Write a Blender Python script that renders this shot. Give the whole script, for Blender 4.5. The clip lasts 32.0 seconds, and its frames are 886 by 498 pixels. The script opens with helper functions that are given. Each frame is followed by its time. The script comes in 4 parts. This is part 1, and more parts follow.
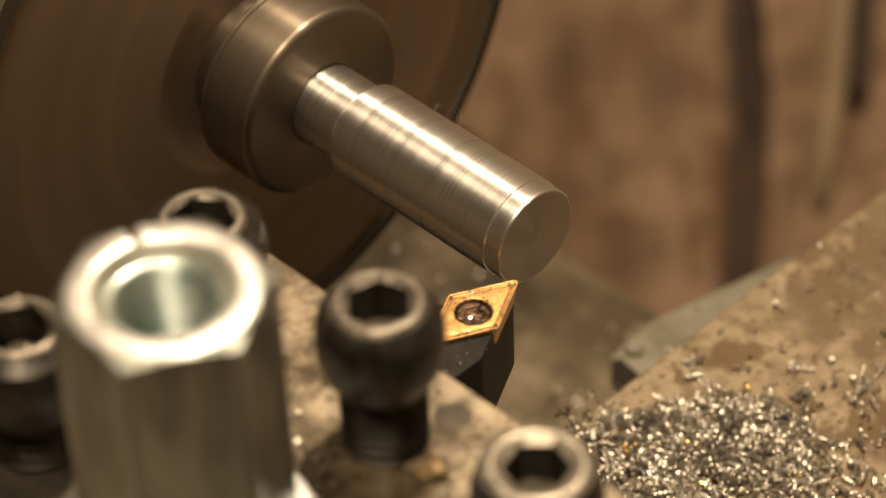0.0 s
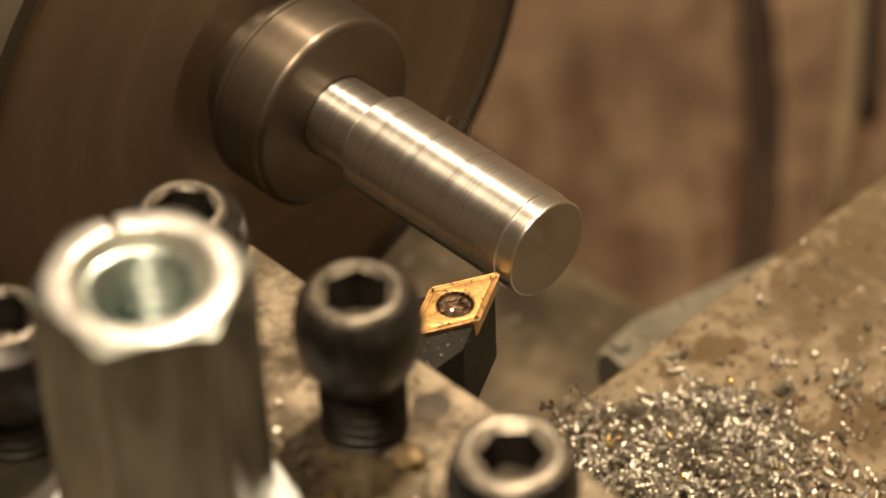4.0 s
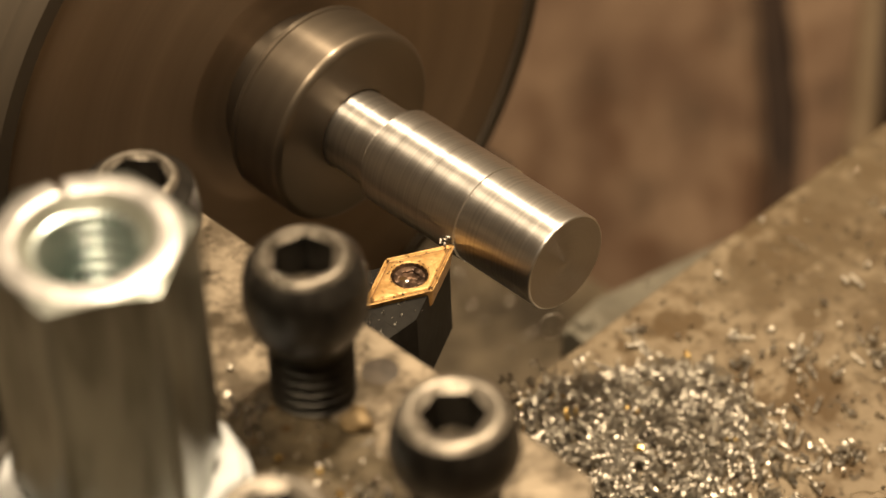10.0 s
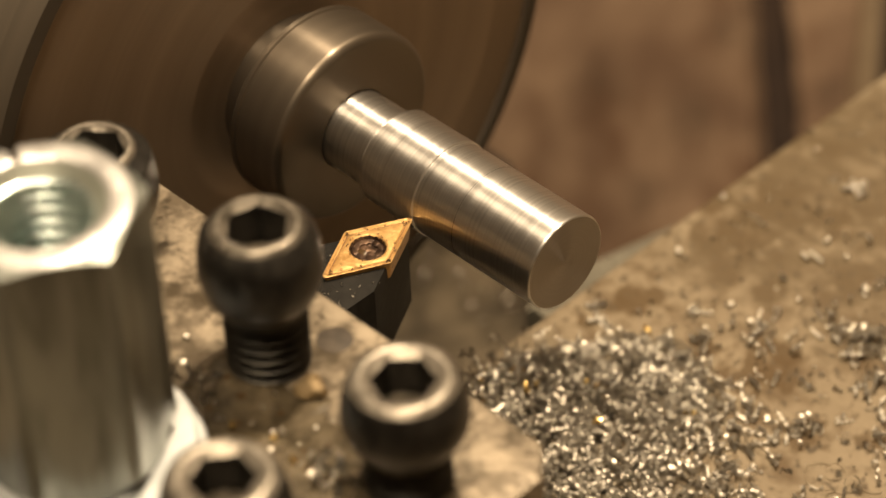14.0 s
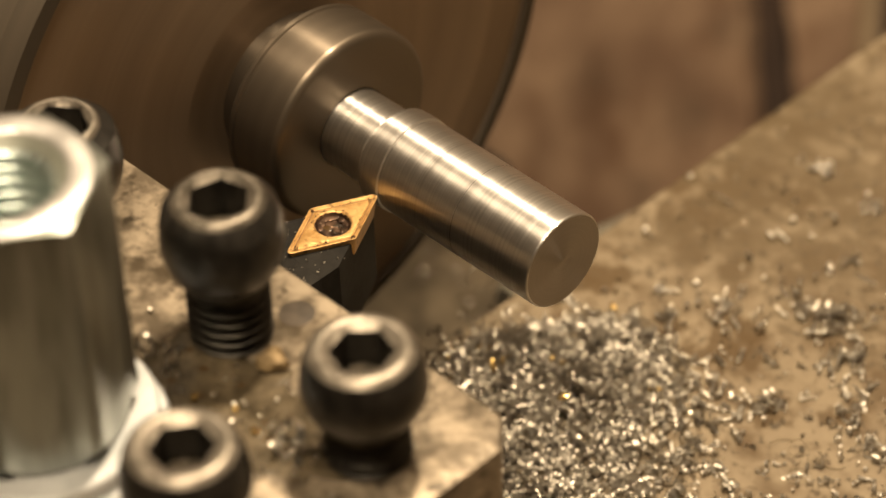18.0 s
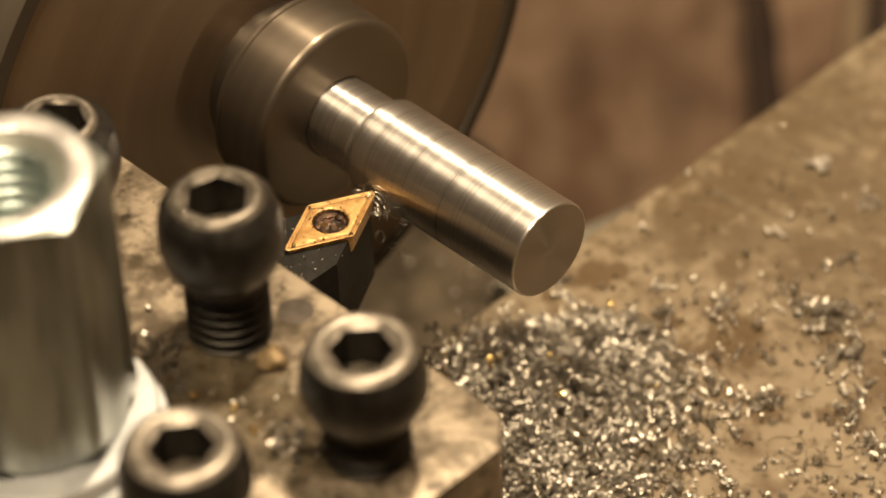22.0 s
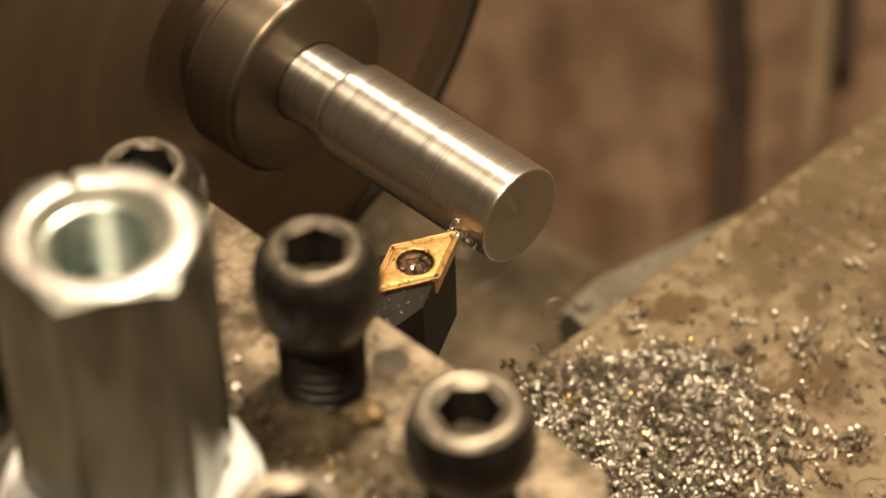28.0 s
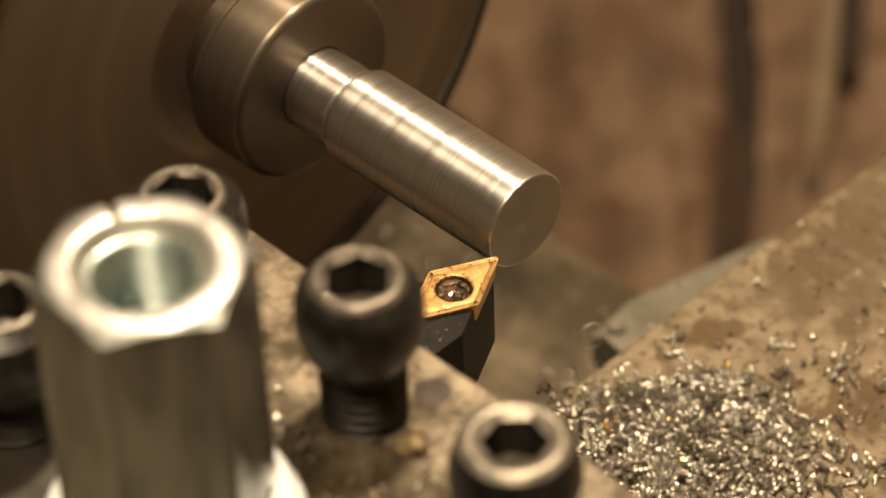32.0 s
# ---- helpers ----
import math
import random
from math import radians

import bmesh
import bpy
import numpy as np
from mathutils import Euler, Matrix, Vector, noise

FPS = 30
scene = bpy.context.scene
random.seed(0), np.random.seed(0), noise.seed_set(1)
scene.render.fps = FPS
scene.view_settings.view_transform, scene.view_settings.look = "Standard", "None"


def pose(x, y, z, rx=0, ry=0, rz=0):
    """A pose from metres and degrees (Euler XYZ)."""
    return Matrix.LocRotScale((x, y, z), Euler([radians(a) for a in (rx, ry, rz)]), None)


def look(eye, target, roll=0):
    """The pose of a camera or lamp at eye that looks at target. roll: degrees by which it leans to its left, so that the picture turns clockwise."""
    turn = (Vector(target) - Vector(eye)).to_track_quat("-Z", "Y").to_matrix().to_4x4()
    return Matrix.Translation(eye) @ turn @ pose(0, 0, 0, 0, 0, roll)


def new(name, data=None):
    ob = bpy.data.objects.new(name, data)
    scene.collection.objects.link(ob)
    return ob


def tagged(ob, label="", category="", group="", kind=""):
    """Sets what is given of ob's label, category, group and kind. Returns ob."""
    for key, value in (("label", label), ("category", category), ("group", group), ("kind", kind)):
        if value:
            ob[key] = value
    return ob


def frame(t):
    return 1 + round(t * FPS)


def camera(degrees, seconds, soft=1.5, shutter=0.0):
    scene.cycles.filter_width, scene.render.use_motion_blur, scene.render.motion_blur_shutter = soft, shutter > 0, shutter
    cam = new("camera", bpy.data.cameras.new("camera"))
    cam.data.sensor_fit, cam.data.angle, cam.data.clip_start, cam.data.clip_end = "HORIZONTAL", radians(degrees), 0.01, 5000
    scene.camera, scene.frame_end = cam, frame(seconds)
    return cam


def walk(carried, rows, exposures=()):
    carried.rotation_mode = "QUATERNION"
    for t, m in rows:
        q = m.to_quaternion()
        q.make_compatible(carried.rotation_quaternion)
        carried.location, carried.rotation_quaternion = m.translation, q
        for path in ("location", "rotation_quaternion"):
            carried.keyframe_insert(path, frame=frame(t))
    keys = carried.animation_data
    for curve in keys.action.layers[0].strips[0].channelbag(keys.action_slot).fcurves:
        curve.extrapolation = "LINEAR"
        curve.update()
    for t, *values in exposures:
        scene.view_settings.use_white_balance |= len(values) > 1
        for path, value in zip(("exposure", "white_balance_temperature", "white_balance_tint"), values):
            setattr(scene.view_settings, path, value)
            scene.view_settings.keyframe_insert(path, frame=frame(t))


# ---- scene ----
cam = camera(16.18, 32.0, soft=1.6)
EYE = (0.1943, -0.1735, 0.2185)
# a lens close to a small subject: sharp at the turned bar, soft before and behind it
cam.data.dof.use_dof = True
cam.data.dof.focus_distance = 0.327
cam.data.dof.aperture_fstop = 20.0
# (seconds, rx, ry, rz) of the head that pans after the tool
PAN = [(0, 47.803, 1.625, 45.072), (1, 47.813, 1.621, 45.069), (2, 47.827, 1.622, 45.070), (2.5, 47.915, 1.651, 45.101),
       (3, 47.971, 1.699, 45.155), (3.5, 48.006, 1.739, 45.199), (5.5, 48.100, 1.847, 45.319), (6, 48.124, 1.868, 45.343),
       (7, 48.187, 1.913, 45.393), (8, 48.242, 1.974, 45.462), (9, 48.281, 1.996, 45.486), (10, 48.288, 1.996, 45.487),
       (11, 48.272, 1.997, 45.488), (12, 48.282, 1.990, 45.480), (13, 48.288, 1.990, 45.479), (14, 48.284, 1.990, 45.480),
       (14.5, 48.291, 1.990, 45.480), (16.5, 48.271, 1.980, 45.468), (17, 48.268, 1.972, 45.459), (18, 48.253, 1.968, 45.455), (18.5, 48.262, 1.945, 45.400),
       (19, 48.282, 1.947, 45.432), (20, 48.312, 1.968, 45.455), (20.5, 48.325, 1.965, 45.455), (21, 48.255, 1.946, 45.430), (21.5, 48.178, 1.880, 45.355), (22, 48.048, 1.796, 45.263),
       (23, 47.855, 1.641, 45.090), (23.5, 47.778, 1.585, 45.000), (24, 47.759, 1.556, 44.997), (25, 47.653, 1.534, 44.972), (25.5, 47.569, 1.478, 44.912),
       (27.5, 47.431, 1.399, 44.825), (28, 47.403, 1.434, 44.864), (29, 47.419, 1.479, 44.914), (29.5, 47.418, 1.460, 44.893),
       (30, 47.423, 1.472, 44.907), (31, 47.467, 1.482, 44.917), (32, 47.497, 1.511, 44.949)]
walk(cam, [(t, pose(*EYE, a, b, c)) for t, a, b, c in PAN], exposures=[(0, 0.1), (8, 0.06), (12, 0.08), (20, 0.13), (25, 0.1), (28, 0.08), (32, 0.09)])

# ---- light ----
world = bpy.data.worlds.new("workshop_air")
world.use_nodes = True
world.node_tree.nodes["Background"].inputs[0].default_value = (1.0, 0.78, 0.55, 1)
world.node_tree.nodes["Background"].inputs[1].default_value = 0.035
scene.world = world


def area_lamp(name, eye, target, size, watts, colour):
    d = bpy.data.lights.new(name, "AREA")
    d.shape, d.size, d.energy, d.color = "DISK", size, watts, colour
    ob = new(name, d)
    ob.matrix_world = look(eye, target)
    return ob


WARM = (1.0, 0.785, 0.53)
area_lamp("machine_lamp_light", (-0.03, 0.118, 0.445), (0.01, 0.0, 0.0), 0.04, 3.1, WARM)
area_lamp("ceiling_light", (0.22, -0.42, 1.5), (0.0, 0.0, 0.0), 0.45, 20.5, WARM)

# ---- materials ----


def material(name, base, other, rough, metal=0.0, grain=600.0, blotch=60.0, bump=0.15, amount=0.5, stain=None, stain_at=0.58, aniso=0.0, rough_var=0.15, stretch=(1, 1, 1)):
    """A surface with grain and blotches of two scales, and stains of a third colour where asked."""
    m = bpy.data.materials.new(name)
    m.use_nodes = True
    nt = m.node_tree
    n, l = nt.nodes, nt.links
    bsdf = n["Principled BSDF"]
    co, place = n.new("ShaderNodeTexCoord"), n.new("ShaderNodeMapping")
    place.inputs["Scale"].default_value = stretch
    l.new(co.outputs["Object"], place.inputs["Vector"])

    def noise_node(scale, detail):
        t = n.new("ShaderNodeTexNoise")
        t.inputs["Scale"].default_value, t.inputs["Detail"].default_value = scale, detail
        l.new(place.outputs[0], t.inputs["Vector"])
        return t

    fine, wide = noise_node(grain, 5.0), noise_node(blotch, 4.0)
    mixf = n.new("ShaderNodeMath")
    mixf.operation = "MULTIPLY_ADD"
    l.new(fine.outputs["Fac"], mixf.inputs[0])
    mixf.inputs[1].default_value = 0.5
    l.new(wide.outputs["Fac"], mixf.inputs[2])
    ramp = n.new("ShaderNodeValToRGB")
    ramp.color_ramp.elements[0].position, ramp.color_ramp.elements[1].position = 0.75 - 0.3 * amount, 0.75 + 0.3 * amount
    ramp.color_ramp.elements[0].color, ramp.color_ramp.elements[1].color = (*base, 1), (*other, 1)
    l.new(mixf.outputs[0], ramp.inputs[0])
    colour = ramp.outputs[0]
    if stain:
        s = noise_node(blotch * 1.7, 3.0)
        sr = n.new("ShaderNodeMapRange")
        sr.inputs[1].default_value, sr.inputs[2].default_value = stain_at - 0.03, stain_at + 0.13
        l.new(s.outputs["Fac"], sr.inputs[0])
        mx = n.new("ShaderNodeMix")
        mx.data_type = "RGBA"
        l.new(sr.outputs[0], mx.inputs["Factor"])
        l.new(colour, mx.inputs["A"])
        mx.inputs["B"].default_value = (*stain, 1)
        colour = mx.outputs["Result"]
    l.new(colour, bsdf.inputs["Base Color"])
    rr = n.new("ShaderNodeMapRange")
    rr.inputs[3].default_value, rr.inputs[4].default_value = max(0.02, rough - rough_var), min(1.0, rough + rough_var)
    l.new(wide.outputs["Fac"], rr.inputs[0])
    l.new(rr.outputs[0], bsdf.inputs["Roughness"])
    bsdf.inputs["Metallic"].default_value = metal
    bsdf.inputs["Anisotropic"].default_value = aniso
    if bump:
        b = n.new("ShaderNodeBump")
        b.inputs["Strength"].default_value, b.inputs["Distance"].default_value = bump, 0.0004
        l.new(mixf.outputs[0], b.inputs["Height"])
        l.new(b.outputs[0], bsdf.inputs["Normal"])
    return m


def turned_metal(name, base, rough, lines=1500.0, bump=0.3, face=False, aniso=0.6, metal=1.0, contrast=0.72, broad_share=0.4, rough_span=0.25, dull=0.0, dull_rough=0.6):
    """Bare turned metal: fine rings round the X axis, or round the face's centre."""
    m = bpy.data.materials.new(name)
    m.use_nodes = True
    nt = m.node_tree
    n, l = nt.nodes, nt.links
    bsdf = n["Principled BSDF"]
    co = n.new("ShaderNodeTexCoord")
    sep = n.new("ShaderNodeSeparateXYZ")
    l.new(co.outputs["Object"], sep.inputs[0])
    comb = n.new("ShaderNodeCombineXYZ")
    if face:
        ln = n.new("ShaderNodeVectorMath")
        ln.operation = "LENGTH"
        yz = n.new("ShaderNodeCombineXYZ")
        l.new(sep.outputs[1], yz.inputs[1]), l.new(sep.outputs[2], yz.inputs[2])
        l.new(yz.outputs[0], ln.inputs[0])
        l.new(ln.outputs["Value"], comb.inputs[0])
    else:
        l.new(sep.outputs[0], comb.inputs[0])
    tex, broad = n.new("ShaderNodeTexNoise"), n.new("ShaderNodeTexNoise")
    tex.inputs["Scale"].default_value, tex.inputs["Detail"].default_value = lines, 3.0
    broad.inputs["Scale"].default_value, broad.inputs["Detail"].default_value = lines * 0.22, 2.0
    l.new(comb.outputs[0], tex.inputs["Vector"]), l.new(comb.outputs[0], broad.inputs["Vector"])
    mul = n.new("ShaderNodeMath")
    mul.operation = "MULTIPLY_ADD"
    l.new(broad.outputs["Fac"], mul.inputs[0])
    mul.inputs[1].default_value = broad_share
    l.new(tex.outputs["Fac"], mul.inputs[2])
    ramp = n.new("ShaderNodeValToRGB")
    ramp.color_ramp.elements[0].position, ramp.color_ramp.elements[1].position = 0.5, 0.85
    ramp.color_ramp.elements[0].color = (*[c * contrast for c in base], 1)
    ramp.color_ramp.elements[1].color = (*base, 1)
    l.new(mul.outputs[0], ramp.inputs[0])
    l.new(ramp.outputs[0], bsdf.inputs["Base Color"])
    rr = n.new("ShaderNodeMapRange")
    rr.inputs[1].default_value, rr.inputs[2].default_value = 0.3, 0.7
    rr.inputs[3].default_value, rr.inputs[4].default_value = rough * (1 - rough_span), rough * (1 + rough_span)
    l.new(broad.outputs["Fac"], rr.inputs[0])
    l.new(rr.outputs[0], bsdf.inputs["Roughness"])
    bsdf.inputs["Metallic"].default_value = metal
    bsdf.inputs["Anisotropic"].default_value = aniso
    bsdf.inputs["Anisotropic Rotation"].default_value = 0.25
    tan = n.new("ShaderNodeTangent")
    tan.direction_type, tan.axis = "RADIAL", "X"
    l.new(tan.outputs[0], bsdf.inputs["Tangent"])
    b = n.new("ShaderNodeBump")
    b.inputs["Strength"].default_value, b.inputs["Distance"].default_value = bump, 0.00006
    l.new(mul.outputs[0], b.inputs["Height"])
    l.new(b.outputs[0], bsdf.inputs["Normal"])
    if dull:
        # the torn, matt share of the cut surface between its polished lines
        matt, both = n.new("ShaderNodeBsdfPrincipled"), n.new("ShaderNodeMixShader")
        matt.inputs["Metallic"].default_value, matt.inputs["Roughness"].default_value = metal, dull_rough
        l.new(ramp.outputs[0], matt.inputs["Base Color"]), l.new(b.outputs[0], matt.inputs["Normal"])
        both.inputs[0].default_value = dull
        l.new(bsdf.outputs[0], both.inputs[1]), l.new(matt.outputs[0], both.inputs[2])
        l.new(both.outputs[0], n["Material Output"].inputs["Surface"])
    return m


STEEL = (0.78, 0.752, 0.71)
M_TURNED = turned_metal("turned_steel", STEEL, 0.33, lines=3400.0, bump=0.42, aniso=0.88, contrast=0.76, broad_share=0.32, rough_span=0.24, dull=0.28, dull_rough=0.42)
# same steel as the shaft, darkened in colour for the end face's shade
M_FACE = turned_metal("shaded_faced_steel", (0.33, 0.3, 0.27), 0.34, lines=6000.0, bump=0.02, face=True, aniso=0.85, contrast=0.9, dull=0.25)
M_CHUCK = turned_metal("worn_chuck_steel", (0.31, 0.228, 0.155), 0.48, lines=260.0, bump=0.03, face=True, aniso=0.5, metal=0.5, contrast=0.76)
# chuck edge, darkened in colour for the shade over its lower side
M_CHUCK_SIDE = turned_metal("worn_shaded_rim_steel", (0.1, 0.08, 0.058), 0.65, metal=0.3, lines=500.0, bump=0.1, aniso=0.2)
M_COLLAR = turned_metal("jaw_steel", (0.19, 0.158, 0.122), 0.32, lines=500.0, bump=0.025, aniso=0.85, metal=0.95, contrast=0.85, dull=0.6, dull_rough=0.5)
M_BLACK = material("black_oxide_steel", (0.016, 0.0144, 0.0125), (0.038, 0.034, 0.029), 0.36, 0.4, 900, 200, 0.12)
M_RIM = material("worn_screw_rim", (0.17, 0.15, 0.122), (0.36, 0.32, 0.268), 0.4, 0.7, 1400, 420, 0.16, 0.6)
M_RIM_DULL = material("oily_screw_rim", (0.09, 0.079, 0.063), (0.24, 0.21, 0.172), 0.42, 0.7, 1400, 420, 0.16, 0.6)
M_SOCKET_DIRT = material("packed_oily_dirt", (0.05, 0.041, 0.03), (0.16, 0.135, 0.1), 0.5, 0.2, 1500, 500, 0.5)
M_YELLOW = material("yellow_brass_chip", (0.5, 0.34, 0.12), (0.72, 0.53, 0.22), 0.28, 0.95, 900, 300, 0.0)
M_THREAD = material("bluish_zinc_thread", (0.5, 0.6, 0.58), (0.72, 0.79, 0.76), 0.3, 0.9, 500, 160, 0.1, rough_var=0.12)
# nut sides, darkened in colour for the dark surroundings they would mirror
M_ZINC = material("shaded_zinc", (0.15, 0.16, 0.143), (0.3, 0.315, 0.29), 0.34, 0.82, 700, 170, 0.12, 0.5, (0.11, 0.112, 0.097), 0.59, stretch=(1, 1, 0.16))
M_POST = material("tool_post_steel", (0.165, 0.132, 0.092), (0.41, 0.338, 0.248), 0.42, 0.4, 1100, 240, 0.5, 0.45, (0.06, 0.046, 0.03), 0.59)
M_SLIDE = material("oily_slide_iron", (0.186, 0.142, 0.088), (0.246, 0.194, 0.127), 0.6, 0.1, 900, 85, 0.3, 0.7, (0.095, 0.06, 0.026), 0.53)


def add_spots(m, spots, colour, spread=0.35, upright=False, reach=1.62, height=0.0):
    """Ragged-edged patches of colour, soaked-in stains and painted light fall-off among them: (x, y, radius) in
    millimetres, or (x, z, radius) on an upright sheet.
    """
    nt = m.node_tree
    n, l = nt.nodes, nt.links
    co, noise = n.new("ShaderNodeTexCoord"), n.new("ShaderNodeTexNoise")
    noise.inputs["Scale"].default_value, noise.inputs["Detail"].default_value = 380.0, 6.0
    l.new(co.outputs["Object"], noise.inputs["Vector"])
    last = None
    for x, y, r in spots:
        off = n.new("ShaderNodeVectorMath")
        off.operation = "DISTANCE"
        l.new(co.outputs["Object"], off.inputs[0])
        off.inputs[1].default_value = (x * 0.001, 0, y * 0.001) if upright else (x * 0.001, y * 0.001, height * 0.001)
        fall = n.new("ShaderNodeMapRange")
        fall.inputs[1].default_value, fall.inputs[2].default_value = 0.0, r * 0.0016
        fall.inputs[3].default_value, fall.inputs[4].default_value = 1.0, 0.0
        l.new(off.outputs["Value"], fall.inputs[0])
        if last is None:
            last = fall.outputs[0]
        else:
            mx = n.new("ShaderNodeMath")
            mx.operation = "MAXIMUM"
            l.new(last, mx.inputs[0]), l.new(fall.outputs[0], mx.inputs[1])
            last = mx.outputs[0]
    both = n.new("ShaderNodeMath")
    both.operation = "MULTIPLY_ADD"
    l.new(noise.outputs["Fac"], both.inputs[0])
    both.inputs[1].default_value = 2.4
    l.new(last, both.inputs[2])
    edge = n.new("ShaderNodeMapRange")
    edge.inputs[1].default_value, edge.inputs[2].default_value = reach, reach + spread
    edge.inputs[3].default_value, edge.inputs[4].default_value = 0.0, 0.85
    l.new(both.outputs[0], edge.inputs[0])
    # small dark specks of dirt between the patches
    fine = n.new("ShaderNodeTexNoise")
    fine.inputs["Scale"].default_value, fine.inputs["Detail"].default_value = 620.0, 3.0
    l.new(co.outputs["Object"], fine.inputs["Vector"])
    speck = n.new("ShaderNodeMapRange")
    speck.inputs[1].default_value, speck.inputs[2].default_value = 0.6, 0.7
    speck.inputs[3].default_value, speck.inputs[4].default_value = 0.0, 0.75
    l.new(fine.outputs["Fac"], speck.inputs[0])
    union = n.new("ShaderNodeMath")
    union.operation = "MAXIMUM"
    l.new(edge.outputs[0], union.inputs[0]), l.new(speck.outputs[0], union.inputs[1])
    bsdf = n["Principled BSDF"]
    was = bsdf.inputs["Base Color"].links[0].from_socket
    mix = n.new("ShaderNodeMix")
    mix.data_type = "RGBA"
    l.new(union.outputs[0], mix.inputs["Factor"]), l.new(was, mix.inputs["A"])
    mix.inputs["B"].default_value = (*colour, 1)
    l.new(mix.outputs["Result"], bsdf.inputs["Base Color"])


add_spots(M_POST, [(-4, 16, 5), (1, 13, 5), (9, 14, 7), (14, 17.5, 5.5), (19, 15, 5), (17, 9, 4), (5, 25, 3), (-9, 23, 4), (26, 22, 3), (-2, 21, 3)], (0.075, 0.056, 0.034), 0.6, False, 1.45, 46.5)
add_spots(M_SLIDE, [(1.5, 28, 3.6), (3, 44.5, 5.0), (2, 52, 4.5), (20, 28.5, 4.2), (23, 29, 2.0), (20.5, 33, 2.4), (13.5, 27, 1.8), (-1, 21.5, 1.5), (12, 40, 2.0),
                    (31, 24, 2.6), (9, 55, 3.5), (18, 47, 2.2), (38, 30, 2.5), (33, 50, 4.0)], (0.07, 0.038, 0.008), 0.35, False, 1.47)
# wide darker patches paint the light's fall-off over the far slide
add_spots(M_SLIDE, [(4, 40, 6), (18, 48, 9), (5, 52, 9), (30, 54, 11), (16, 62, 12), (40, 62, 13), (2, 70, 12), (28, 76, 14), (48, 48, 8), (52, 74, 14), (10, 44, 7), (24, 42, 6), (38, 46, 8), (0, 60, 10)], (0.1, 0.069, 0.034), 0.7, False, 1.28)
# darker patches in the corner beside the tool post
add_spots(M_SLIDE, [(0, 6, 4), (-2, -3, 5), (4, 1, 4), (3, -10, 6)], (0.06, 0.044, 0.026), 0.4)
M_GRIT = material("dark_grit", (0.085, 0.07, 0.05), (0.2, 0.168, 0.125), 0.45, 0.5, 700, 200, 0.0)
M_SADDLE = material("grey_machined_iron", (0.125, 0.114, 0.087), (0.195, 0.178, 0.138), 0.5, 0.2, 400, 70, 0.3, 0.5, (0.085, 0.07, 0.048), 0.6)
M_CASTING = material("grey_casting", (0.07, 0.057, 0.04), (0.2, 0.165, 0.12), 0.55, 0.15, 400, 55, 0.35, 0.4, (0.05, 0.038, 0.025), 0.55)
M_BED = material("oily_bed_iron", (0.06, 0.046, 0.028), (0.165, 0.13, 0.085), 0.5, 0.15, 300, 48, 0.35, 0.45, (0.04, 0.03, 0.018), 0.55)
M_THREADED = material("dark_thread_steel", (0.02, 0.0175, 0.0145), (0.06, 0.053, 0.043), 0.5, 0.6, 700, 250, 0.3)
M_BORE = material("dull_zinc", (0.4, 0.42, 0.36), (0.55, 0.57, 0.5), 0.42, 0.75, 500, 160, 0.2)
M_WASHER = material("zinc_washer", (0.55, 0.575, 0.59), (0.72, 0.74, 0.75), 0.42, 0.4, 600, 150, 0.25)
# rough pale zinc, lifted further for the lamplight on the nut's end
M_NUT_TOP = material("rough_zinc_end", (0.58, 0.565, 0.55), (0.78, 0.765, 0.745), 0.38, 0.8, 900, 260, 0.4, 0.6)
M_HOLDER = material("dark_holder_steel", (0.011, 0.01, 0.009), (0.024, 0.022, 0.019), 0.55, 0.0, 900, 120, 0.12)
M_HOLDER.node_tree.nodes["Principled BSDF"].inputs["Specular IOR Level"].default_value = 0.1
M_GOLD = material("gold_coated_carbide", (0.5, 0.285, 0.095), (0.66, 0.415, 0.165), 0.42, 0.6, 2500, 520, 0.25, 0.5, (0.16, 0.085, 0.032), 0.6)
M_GROOVE = material("dirty_groove", (0.1, 0.05, 0.02), (0.36, 0.2, 0.07), 0.5, 0.4, 1800, 420, 0.3, 0.5)
M_SCREW = material("insert_screw_steel", (0.035, 0.02, 0.013), (0.12, 0.07, 0.043), 0.4, 0.7, 1500, 600, 0.7)
M_CHIP = material("bright_swarf", (0.34, 0.31, 0.26), (0.58, 0.54, 0.47), 0.43, 0.86, 700, 300, 0.0, 0.8)
# brighter copy of the swarf colour, painting glints on grains and curls
M_GLINT = material("glint_steel", (0.55, 0.52, 0.465), (0.75, 0.71, 0.645), 0.24, 0.9, 900, 300, 0.0)
M_DROP = material("oil_drop", (0.06, 0.035, 0.015), (0.09, 0.055, 0.025), 0.08, 0.0, 500, 150, 0.0, 0.5, None, 0.5, 0.0, 0.02)
M_GRIME = material("black_grime", (0.012, 0.01, 0.007), (0.035, 0.028, 0.018), 0.5, 0.0, 800, 200, 0.3)
M_SPOT = material("dark_spot", (0.045, 0.034, 0.024), (0.095, 0.074, 0.054), 0.7, 0.0, 700, 150, 0.15)
M_OIL = material("dark_oil", (0.045, 0.035, 0.021), (0.125, 0.098, 0.062), 0.24, 0.0, 900, 260, 0.2, 0.5)
M_BRASS = material("dull_brass", (0.2, 0.14, 0.07), (0.32, 0.23, 0.12), 0.6, 0.4, 900, 300, 0.3)
M_PANEL = material("rusty_brown_panel", (0.115, 0.067, 0.04), (0.225, 0.148, 0.094), 0.75, 0.0, 110, 42, 0.2, 0.5, (0.1, 0.052, 0.027), 0.54)
